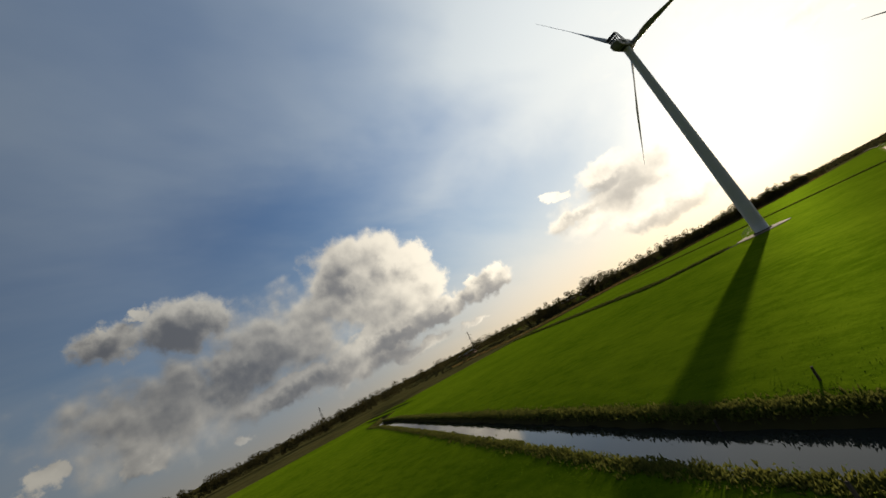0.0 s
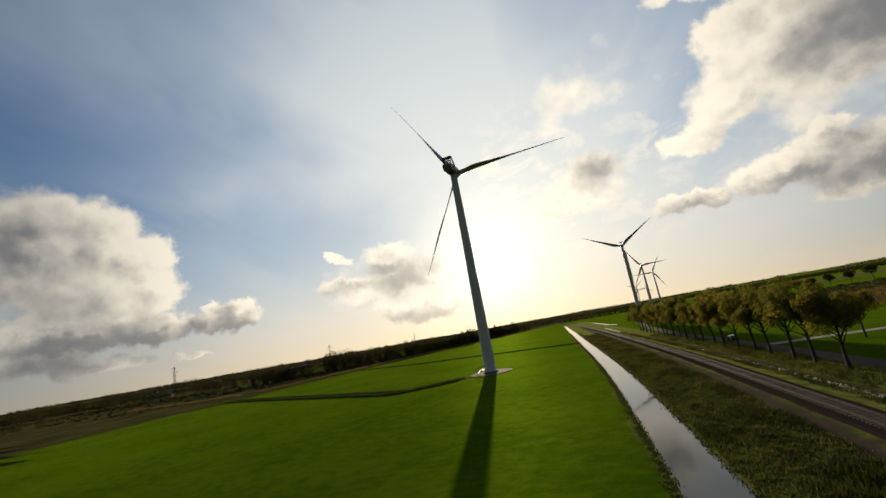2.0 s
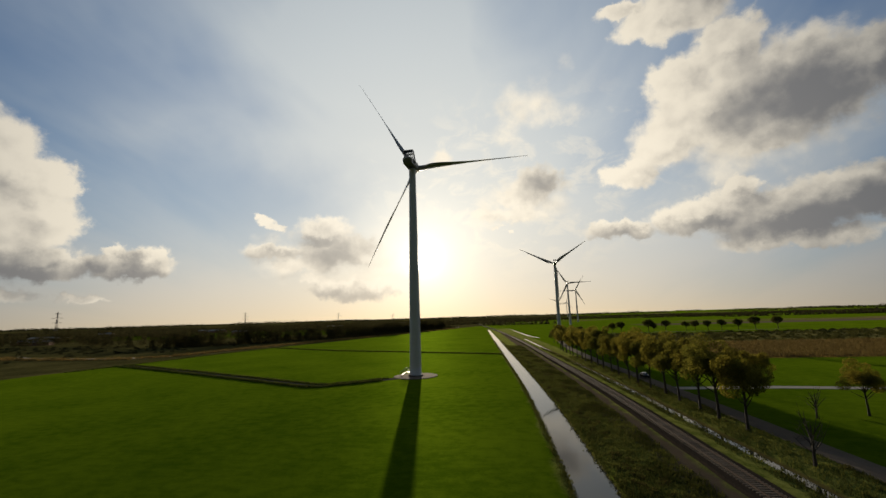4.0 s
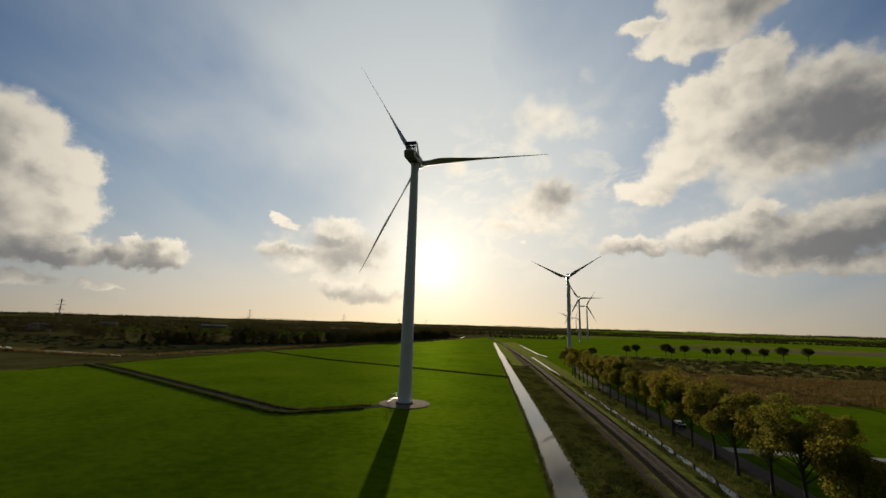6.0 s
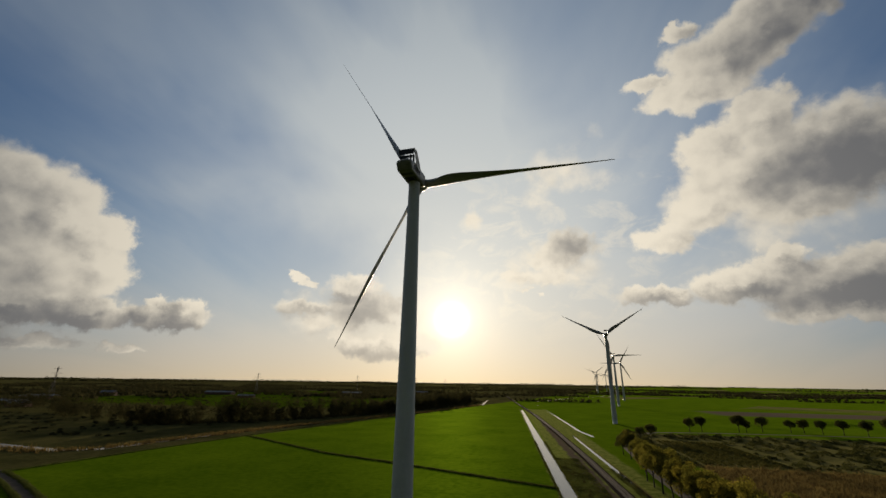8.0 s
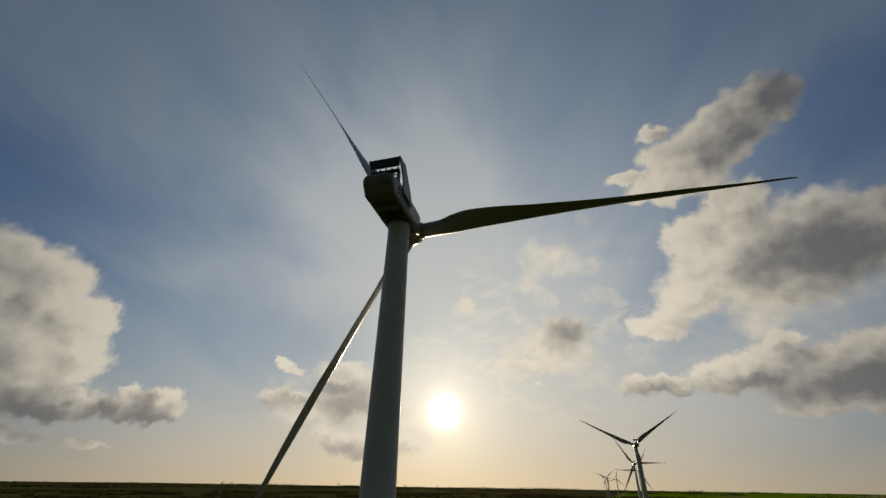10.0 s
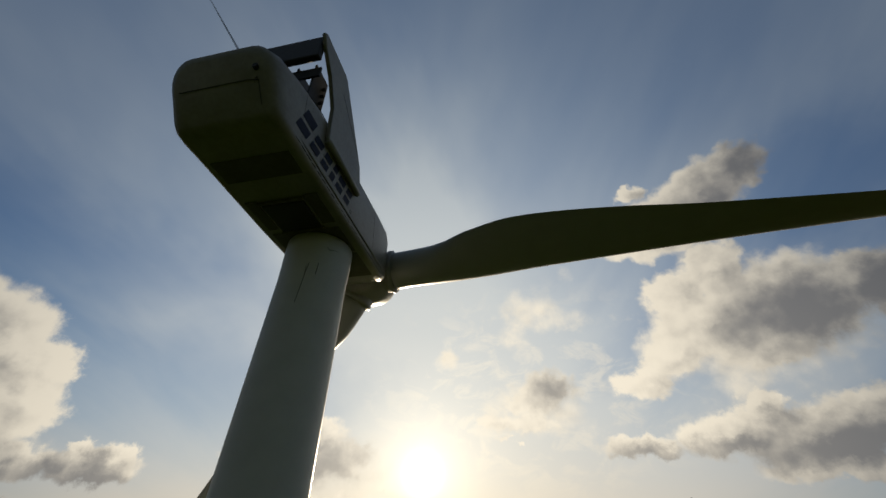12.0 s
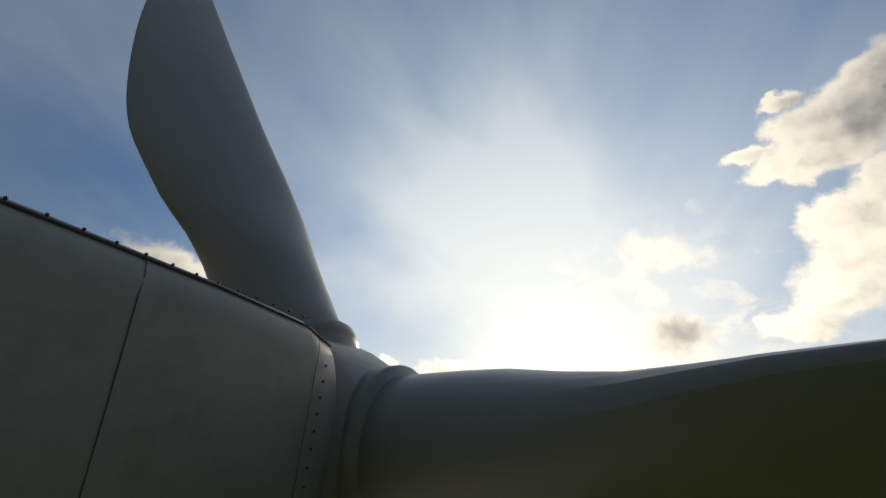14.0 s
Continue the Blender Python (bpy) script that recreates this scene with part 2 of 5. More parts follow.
    # the sky away from the sun is dull
    full = n.mix(1.0, full, n.mix(n.step(off_sun, 26, 70), (1.06, 1.06, 1.06), (0.46, 0.49, 0.545)), "MULTIPLY")
    full = n.mix(1.0, full, n.mix(n.step(off_sun, 60, 120), (1, 1, 1), (0.46, 0.43, 0.38)), "MULTIPLY")
    full = n.mix(1.0, full, n.mix(core, (0, 0, 0), (9.0, 7.8, 5.8)), "ADD")
    bg = n.add("ShaderNodeBackground")
    n.put(bg.inputs[0], full)
    bg.inputs[1].default_value = 1.0
    out = n.add("ShaderNodeOutputWorld")
    n.put(out.inputs[0], bg.outputs[0])
    world.cycles.sampling_method, world.cycles.sample_map_resolution = "MANUAL", 512


make_world()
sun = bpy.data.lights.new("sun", "SUN")
sun.energy, sun.angle, sun.color = 4.2, radians(0.6), (1.0, 0.82, 0.58)
new("sun", sun).matrix_world = look(SUN_DIR * 100, (0, 0, 0))


# ---- materials ----
def material(name, colour, rough=0.7, metal=0.0, second=None, grain=(1.0, 0.3), bump=(20.0, 0.1), coarse=None, gloss=0.5, random_tint=0.0, coords="Object"):
    """A surface with two scales of variation and fine relief."""
    mat = bpy.data.materials.new(name)
    mat.use_nodes = True
    n = Nodes(mat.node_tree)
    co = n.add("ShaderNodeTexCoord").outputs[coords]
    a = n.noise(co, grain[0], 5, 0.6).outputs[0]
    b = n.noise(co, grain[0] * 9, 4, 0.6).outputs[0]
    f = n.step(n.math("ADD", n.math("MULTIPLY", a, 0.65), n.math("MULTIPLY", b, 0.35)), 0.5 - grain[1], 0.5 + grain[1])
    col = n.mix(f, colour, second or tuple(c * 0.7 for c in colour))
    if random_tint:
        r = n.add("ShaderNodeObjectInfo").outputs["Random"]
        col = n.mix(1.0, col, n.mix(r, (1 - random_tint,) * 3, (1 + random_tint,) * 3), "MULTIPLY")
    p = n.add("ShaderNodeBsdfPrincipled")
    n.put(p.inputs["Base Color"], col)
    n.put(p.inputs["Roughness"], n.math("ADD", rough - 0.08, n.math("MULTIPLY", b, 0.16)))
    p.inputs["Metallic"].default_value = metal
    p.inputs["Specular IOR Level"].default_value = gloss
    if bump[1]:
        h = n.noise(co, bump[0], 4, 0.6).outputs[0]
        bp = n.add("ShaderNodeBump")
        bp.inputs["Strength"].default_value = bump[1]
        bp.inputs["Distance"].default_value = 0.05
        n.put(bp.inputs["Height"], h)
        n.put(p.inputs["Normal"], bp.outputs[0])
    out = n.add("ShaderNodeOutputMaterial")
    n.put(out.inputs[0], p.outputs[0])
    return mat


def leaf_material(name, dark, light, through=0.35):
    """Leaves: colour varies from one leaf to the next, some light passes through."""
    mat = bpy.data.materials.new(name)
    mat.use_nodes = True
    n = Nodes(mat.node_tree)
    isl = n.add("ShaderNodeNewGeometry").outputs["Random Per Island"]
    co = n.add("ShaderNodeTexCoord").outputs["Object"]
    big = n.noise(co, 0.45, 3, 0.6).outputs[0]
    f = n.math("ADD", n.math("MULTIPLY", isl, 0.6), n.math("MULTIPLY", n.step(big, 0.3, 0.7), 0.4))
    col = n.mix(f, dark, light)
    r = n.add("ShaderNodeObjectInfo").outputs["Random"]
    col = n.mix(1.0, col, n.mix(r, (0.82, 0.86, 0.9), (1.2, 1.1, 1.0)), "MULTIPLY")
    p = n.add("ShaderNodeBsdfPrincipled")
    n.put(p.inputs["Base Color"], col)
    p.inputs["Roughness"].default_value = 0.6
    p.inputs["Specular IOR Level"].default_value = 0.0
    t = n.add("ShaderNodeBsdfTranslucent")
    n.put(t.inputs[0], col)
    m = n.add("ShaderNodeMixShader")
    m.inputs[0].default_value = through
    n.put(m.inputs[1], p.outputs[0])
    n.put(m.inputs[2], t.outputs[0])
    out = n.add("ShaderNodeOutputMaterial")
    n.put(out.inputs[0], m.outputs[0])
    return mat


def ground_material():
    mat = bpy.data.materials.new("farmland")
    mat.use_nodes = True
    n = Nodes(mat.node_tree)
    pos = n.add("ShaderNodeNewGeometry").outputs["Position"]
    warp = n.noise(pos, 0.12, 4, 0.6).outputs["Color"]
    wv = n.vec("SCALE", n.vec("SUBTRACT", warp, (0.5, 0.5, 0.5)), scale=5.0)
    px, py, _ = n.split(n.vec("ADD", pos, wv))

    # the water, track and road swing gently together
    bend = n.math("SMOOTH_MIN", n.math("SUBTRACT", 3.66, n.math("MULTIPLY", py, 0.026)), n.math("SUBTRACT", 2.0, n.math("MULTIPLY", py, 0.07)), 3.0)
    plain_x, px = px, n.math("SUBTRACT", px, bend)

    def box(x0, x1, y0, y1, soft=1.5, px=px):
        a = n.math("MULTIPLY", n.step(px, x0 - soft, x0 + soft), n.step(px, x1 - soft, x1 + soft, 1.0, 0.0))
        b = n.math("MULTIPLY", n.step(py, y0 - soft, y0 + soft), n.step(py, y1 - soft, y1 + soft, 1.0, 0.0))
        return n.math("MULTIPLY", a, b)

    n1 = n.noise(pos, 0.035, 5, 0.6).outputs[0]
    n2 = n.noise(pos, 0.4, 5, 0.65).outputs[0]
    n3 = n.noise(pos, 3.0, 4, 0.7).outputs[0]
    n4 = n.noise(n.vec("MULTIPLY", pos, (0.38, 1.15, 1.0)), 0.7, 5, 0.65).outputs[0]
    # mown meadow with faint swaths
    mix_f = n.math("ADD", n.math("ADD", n.math("MULTIPLY", n1, 0.30), n.math("MULTIPLY", n4, 0.20)), n.math("ADD", n.math("MULTIPLY", n2, 0.30), n.math("MULTIPLY", n3, 0.20)))
    meadow = n.mix(n.step(mix_f, 0.39, 0.61), (0.027, 0.054, 0.0016), (0.056, 0.090, 0.004))
    rough_g = n.mix(n.step(n.math("ADD", n.math("MULTIPLY", n2, 0.6), n.math("MULTIPLY", n3, 0.4)), 0.36, 0.64), (0.044, 0.062, 0.012), (0.125, 0.138, 0.036))
    heath = n.mix(n.step(n.math("ADD", n.math("MULTIPLY", n1, 0.6), n.math("MULTIPLY", n2, 0.4)), 0.38, 0.62), (0.042, 0.044, 0.016), (0.085, 0.080, 0.030))
    soil = n.mix(n2, (0.038, 0.032, 0.024), (0.072, 0.060, 0.046))
    reed = n.mix(n2, (0.11, 0.070, 0.020), (0.18, 0.118, 0.036))
    col = meadow
    # far country, a patchwork
    patch = n.add("ShaderNodeTexVoronoi")
    patch.inputs["Scale"].default_value = 0.0042
    n.put(patch.inputs["Vector"], n.vec("MULTIPLY", pos, (1.0, 0.55, 1.0)))
    pr, _, _ = n.split(patch.outputs["Color"])
    far_col = n.mix(n.step(n.math("ADD", pr, n.step(plain_x, -100, 250, 0.0, -0.3)), 0.45, 0.55), meadow, heath)
    dist = n.vec("LENGTH", pos)
    col = n.mix(n.step(dist, 720, 860), col, far_col)
    # west of the field edge: reed land and scrub
    edge = n.math("ADD", n.math("MULTIPLY", py, 0.10), n.math("ADD", -175.0, n.math("MULTIPLY", n.math("MAXIMUM", n.math("SUBTRACT", py, 120.0), 0.0), 0.12)))
    west = n.step(n.math("SUBTRACT", plain_x, edge), -4, 1, 1.0, 0.0)
    green_west = n.math("MULTIPLY", n.math("MAXIMUM", box(-760, -290, 400, 1180, 25, plain_x), box(-330, -205, 430, 900, 25, plain_x)), 1.0)
    west_col = n.mix(green_west, heath, meadow)
    col = n.mix(west, col, west_col)
    # east side
    col = n.mix(box(93, 260, 45, 140, 3, plain_x), col, reed)
    col = n.mix(box(88, 420, 140, 268, 5, plain_x), col, heath)
    col = n.mix(box(240, 900, 500, 590, 14, plain_x), col, soil)
    # verges along water and track
    col = n.mix(box(39.4, 69.5, -400, 520), col, rough_g)
    col = n.mix(box(33.0, 34.6, -150, 520, 0.7), col, rough_g)
    col = n.mix(box(46.8, 51.2, -400, 420, 0.8), col, soil)
    # bare wet earth on the ditch sides
    _, _, pz = n.split(pos)
    col = n.mix(n.step(n.math("ADD", pz, n.math("MULTIPLY", n3, 0.3)), -0.30, 0.02, 1.0, 0.0), col, (0.056, 0.050, 0.020))
    p = n.add("ShaderNodeBsdfPrincipled")
    n.put(p.inputs["Base Color"], n.mix(1.0, col, (0.66, 0.65, 0.64), "MULTIPLY"))
    p.inputs["Roughness"].default_value = 0.95
    p.inputs["Specular IOR Level"].default_value = 0.0
    # upright blades shimmer where the field is seen at a low angle
    n.put(p.inputs["Sheen Weight"], n.math("SUBTRACT", 0.125, n.math("MULTIPLY", west, 0.095)))
    p.inputs["Sheen Roughness"].default_value = 0.3
    n.put(p.inputs["Sheen Tint"], n.mix(1.0, col, (5.0, 5.0, 5.0), "MULTIPLY"))
    bp = n.add("ShaderNodeBump")
    bp.inputs["Strength"].default_value, bp.inputs["Distance"].default_value = 0.35, 0.3
    n.put(bp.inputs["Height"], n.math("ADD", n.math("MULTIPLY", n2, 0.6), n.math("MULTIPLY", n3, 0.4)))
    n.put(p.inputs["Normal"], bp.outputs[0])
    # blades of grass pass light on towards a viewer who faces the sun
    g = n.add("ShaderNodeBsdfGlossy")
    n.put(g.inputs["Color"], n.mix(1.0, col, (4.0, 4.0, 4.0), "MULTIPLY"))
    g.inputs["Roughness"].default_value = 0.68
    mx = n.add("ShaderNodeMixShader")
    n.put(mx.inputs[0], n.math("SUBTRACT", 0.075, n.math("MULTIPLY", west, 0.058)))
    n.put(mx.inputs[1], p.outputs[0])
    n.put(mx.inputs[2], g.outputs[0])
    out = n.add("ShaderNodeOutputMaterial")
    n.put(out.inputs[0], mx.outputs[0])
    return mat


def water_material():
    mat = bpy.data.materials.new("still_water")
    mat.use_nodes = True
    n = Nodes(mat.node_tree)
    pos = n.add("ShaderNodeNewGeometry").outputs["Position"]
    p = n.add("ShaderNodeBsdfPrincipled")
    p.inputs["Base Color"].default_value = (0.020, 0.022, 0.018, 1)
    p.inputs["Roughness"].default_value = 0.04
    p.inputs["IOR"].default_value = 1.33
    bp = n.add("ShaderNodeBump")
    bp.inputs["Strength"].default_value, bp.inputs["Distance"].default_value = 0.10, 0.04
    a, b = n.noise(pos, 2.2, 3, 0.5).outputs[0], n.noise(pos, 0.35, 3, 0.5).outputs[0]
    n.put(bp.inputs["Height"], n.math("ADD", n.math("MULTIPLY", a, 0.35), b))
    n.put(p.inputs["Normal"], bp.outputs[0])
    out = n.add("ShaderNodeOutputMaterial")
    n.put(out.inputs[0], p.outputs[0])
    return mat


M_GROUND, M_WATER = ground_material(), water_material()
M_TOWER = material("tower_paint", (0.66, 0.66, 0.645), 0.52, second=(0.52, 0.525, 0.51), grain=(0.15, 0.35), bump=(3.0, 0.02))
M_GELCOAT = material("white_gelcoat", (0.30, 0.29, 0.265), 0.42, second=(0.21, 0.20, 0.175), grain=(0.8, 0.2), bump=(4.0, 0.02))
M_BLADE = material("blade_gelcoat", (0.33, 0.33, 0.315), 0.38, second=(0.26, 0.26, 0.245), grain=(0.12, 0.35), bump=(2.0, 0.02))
M_DARK = material("dark_steel", (0.045, 0.047, 0.05), 0.5, metal=0.4, bump=(30.0, 0.05))
M_SEAM = material("seam_sealant", (0.07, 0.07, 0.065), 0.8, bump=(40.0, 0.1))
# dark tone stands in for shade under the nacelle, plus brownish grime
M_BELLY_SHADE_GRIME = material("belly_shade_and_grime", (0.085, 0.078, 0.060), 0.6, second=(0.16, 0.15, 0.125), grain=(0.7, 0.3), bump=(6.0, 0.05), gloss=0.3)
M_NAVY = material("navy_lettering", (0.008, 0.015, 0.048), 0.6, bump=(5.0, 0.0), gloss=0.15)
M_STEEL = material("galvanised_steel", (0.36, 0.37, 0.38), 0.45, metal=0.7, bump=(25.0, 0.05))
M_CONCRETE = material("weathered_concrete", (0.16, 0.128, 0.098), 0.95, second=(0.10, 0.08, 0.06), grain=(0.5, 0.3), bump=(12.0, 0.3), gloss=0.05)
M_BALLAST = material("ballast", (0.021, 0.017, 0.013), 0.95, second=(0.043, 0.035, 0.028), grain=(6.0, 0.2), bump=(9.0, 0.4), gloss=0.0)
M_SLEEPER = material("sleeper_concrete", (0.19, 0.16, 0.128), 0.9, second=(0.11, 0.092, 0.074), grain=(2.0, 0.3), bump=(20.0, 0.3), random_tint=0.22, gloss=0.05)
M_RAIL = material("worn_rail", (0.085, 0.058, 0.042), 0.85, second=(0.05, 0.034, 0.026), grain=(1.0, 0.3), bump=(20.0, 0.05), gloss=0.08)
M_ASPHALT = material("road_asphalt", (0.125, 0.102, 0.078), 0.9, second=(0.085, 0.07, 0.054), grain=(0.4, 0.3), bump=(20.0, 0.4), gloss=0.02)
M_LANE = material("pale_concrete_lane", (0.34, 0.31, 0.27), 0.9, second=(0.25, 0.23, 0.20), grain=(0.3, 0.3), bump=(15.0, 0.3), gloss=0.1)
M_PYLON = material("weathered_pylon_steel", (0.10, 0.10, 0.10), 0.75, second=(0.07, 0.07, 0.07), bump=(10.0, 0.05), gloss=0.1)
M_TRACK = material("dirt_track", (0.070, 0.058, 0.045), 0.95, second=(0.13, 0.11, 0.088), grain=(0.3, 0.25), bump=(5.0, 0.8), gloss=0.0)
M_BARK = material("bark", (0.060, 0.048, 0.036), 0.95, second=(0.028, 0.022, 0.017), grain=(3.0, 0.25), bump=(14.0, 0.8))
M_LEAF = leaf_material("autumn_leaves", (0.088, 0.096, 0.016), (0.235, 0.200, 0.032), 0.55)
M_LEAF_GREEN = leaf_material("dull_green_leaves", (0.045, 0.056, 0.016), (0.125, 0.118, 0.034))
M_LEAF_DARK = leaf_material("scrub_leaves", (0.034, 0.036, 0.012), (0.090, 0.080, 0.028), 0.40)
M_LEAF_FAR = leaf_material("far_autumn_woods", (0.028, 0.030, 0.013), (0.062, 0.058, 0.026), 0.40)
M_GRASS = leaf_material("grass_blades", (0.030, 0.042, 0.009), (0.082, 0.080, 0.022), 0.40)
M_BANK = leaf_material("bank_growth", (0.046, 0.062, 0.014), (0.130, 0.140, 0.036), 0.35)
M_GRASS_GREEN = leaf_material("green_grass_blades", (0.046, 0.105, 0.004), (0.102, 0.175, 0.012), 0.3)
M_REED = leaf_material("reed_blades", (0.10, 0.070, 0.022), (0.25, 0.175, 0.062), 0.4)
M_WOOD = material("old_wood", (0.10, 0.075, 0.052), 0.9, second=(0.05, 0.038, 0.028), grain=(3.0, 0.3), bump=(15.0, 0.5))
M_CARPAINT = material("car_paint", (0.022, 0.024, 0.028), 0.25, metal=0.3, bump=(5.0, 0.0), gloss=0.6)
M_GLASS = material("car_glass", (0.012, 0.014, 0.016), 0.06, bump=(5.0, 0.0), gloss=0.8)
M_RUBBER = material("rubber", (0.018, 0.018, 0.018), 0.9, bump=(20.0, 0.1))
M_ROOF = material("roof_sheet", (0.30, 0.30, 0.30), 0.6, second=(0.20, 0.20, 0.20), bump=(3.0, 0.1))
M_BRICK = material("far_brickwork", (0.20, 0.11, 0.075), 0.9, bump=(3.0, 0.2))


# ---- mesh helpers ----
def mesh_of(name, verts, faces, mat, smooth=False):
    me = bpy.data.meshes.new(name)
    me.from_pydata([tuple(v) for v in verts], [], [tuple(f) for f in faces])
    me.materials.append(mat)
    if smooth:
        me.shade_smooth()
    me.update()
    return me


def part(name, data, mat, parent=None, label="", at=None, smooth=False):
    """One mesh object, from a bmesh or a ready mesh, under a thing or a part."""
    if isinstance(data, bmesh.types.BMesh):
        me = bpy.data.meshes.new(name)
        bmesh.ops.recalc_face_normals(data, faces=data.faces)
        data.to_mesh(me)
        data.free()
        me.materials.append(mat)
        if smooth:
            me.shade_smooth()
    else:
        me = data
    ob = new(name, me)
    if parent is not None:
        ob.parent = parent
    if at is not None:
        ob.matrix_basis = at
    if label:
        tagged(ob, label)
    return ob


def empty(name, m, label, category, group="", kind=""):
    ob = new(name)
    ob.matrix_basis = m
    return tagged(ob, label, category, group, kind)


def box(bm, x0, x1, y0, y1, z0, z1, bevel=0.0, m=None):
    vs = [bm.verts.new((x, y, z)) for x in (x0, x1) for y in (y0, y1) for z in (z0, z1)]
    fs = [bm.faces.new([vs[i] for i in f]) for f in ((0, 1, 3, 2), (4, 6, 7, 5), (0, 4, 5, 1), (2, 3, 7, 6), (0, 2, 6, 4), (1, 5, 7, 3))]
    if bevel:
        edges = list({e for f in fs for e in f.edges})
        got = bmesh.ops.bevel(bm, geom=edges, offset=bevel, segments=2, affect="EDGES", profile=0.5)
        vs = list({v for f in got["faces"] for v in f.verts} | {v for v in vs if v.is_valid})
    if m is not None:
        for v in vs:
            v.co = m @ v.co
    return vs


def tube(bm, points, radii, sides=8, caps=True):
    """A tapered tube along points."""
    points = [Vector(p) for p in points]
    rings = []
    for i, p in enumerate(points):
        along = (points[min(i + 1, len(points) - 1)] - points[max(i - 1, 0)]).normalized()
        side = along.orthogonal().normalized() if abs(along.z) > 0.9 else along.cross(Vector((0, 0, 1))).normalized()
        other = along.cross(side)
        r = radii[i] if isinstance(radii, (list, tuple)) else radii
        rings.append([bm.verts.new(p + r * (math.cos(a) * side + math.sin(a) * other)) for a in (2 * math.pi * k / sides for k in range(sides))])
    for a, b in zip(rings, rings[1:]):
        for k in range(sides):
            bm.faces.new((a[k], a[(k + 1) % sides], b[(k + 1) % sides], b[k]))
    if caps:
        bm.faces.new(rings[0][::-1])
        bm.faces.new(rings[-1])
    return rings


def cards(rng, centres, size, lean=1.0, tall=1.0):
    """Small leaf-like quads, one at each centre, turned at random."""
    k = len(centres)
    a, b = rng.normal(size=(k, 3)), rng.normal(size=(k, 3))
    a[:, 2] *= lean
    a /= np.linalg.norm(a, axis=1)[:, None]
    b -= (a * b).sum(1)[:, None] * a
    b /= np.linalg.norm(b, axis=1)[:, None]
    s = (np.asarray(size) * rng.uniform(0.6, 1.3, k))[:, None]
    a, b = a * s * 0.5 * tall, b * s * 0.5
    v = np.stack([centres - a - 0.4 * b, centres - 0.1 * a + b, centres + a + 0.3 * b, centres + 0.15 * a - b], 1).reshape(-1, 3)
    f = np.arange(4 * k).reshape(-1, 4)
    return v, f


def tufts(rng, places, height, width, blades=5, spread=0.25):
    """Upright tapering blades in bunches: three-cornered faces."""
    k = len(places)
    base = np.repeat(places, blades, 0) + np.c_[rng.normal(0, spread, (k * blades, 2)), np.zeros(k * blades)]
    h = np.repeat(np.broadcast_to(height, k), blades) * rng.uniform(0.5, 1.2, k * blades)
    turn = rng.uniform(0, 2 * math.pi, k * blades)
    w = width * rng.uniform(0.6, 1.3, k * blades)
    side = np.c_[np.cos(turn), np.sin(turn), np.zeros_like(turn)] * w[:, None]
    tip = base + np.c_[rng.normal(0, 0.22, k * blades) * h, rng.normal(0, 0.22, k * blades) * h, h]
    v = np.stack([base - side, base + side, tip], 1).reshape(-1, 3)
    return v, np.arange(3 * k * blades).reshape(-1, 3)


def stuff(name, v, f, mat, label, category):
    return tagged(new(name, mesh_of(name, v, f, mat)), label, category, kind="stuff")


# ---- ground ----
SOUTH = [(-270.0, -18.0), (-140.0, -77.0), (-118.0, -92.0), (-92.0, -98.0), (-12.0, -123.1), (17.0, -132.5), (27.0, -135.8), (44.0, -139.8)]


def bend(y):
    """How far the corridor of canal, track and road swings aside at y."""
    a, b = 3.66 - 0.026 * y, 2.0 - 0.07 * y
    h = np.maximum(3.0 - np.abs(a - b), 0) / 3.0
    return np.minimum(a, b) - h**3 * 0.5


def bent(x, y):
    return float(x + bend(y))


def line_gap(x, y, line):
    """Distance from points to a broken line."""
    best = np.full(x.shape, 1e9)
    for (ax, ay), (bx, by) in zip(line, line[1:]):
        dx, dy = bx - ax, by - ay
        s = np.clip(((x - ax) * dx + (y - ay) * dy) / (dx * dx + dy * dy), 0, 1)
        best = np.minimum(best, np.hypot(x - ax - s * dx, y - ay - s * dy))
    return best


def canal_half(y):
    return np.interp(y, [-400, 150, 320, 500, 520], [2.5, 2.4, 1.5, 1.0, 0.0])


TRACK = [(54.0, -420.0), (54.0, 140.0), (52.5, 240.0), (48.0, 384.0), (40.0, 560.0), (25.0, 860.0), (10.0, 1150.0)]


def track_x(y):
    ys, xs = [p[1] for p in TRACK], [p[0] for p in TRACK]
    return np.interp(y, ys, xs) + bend(y)


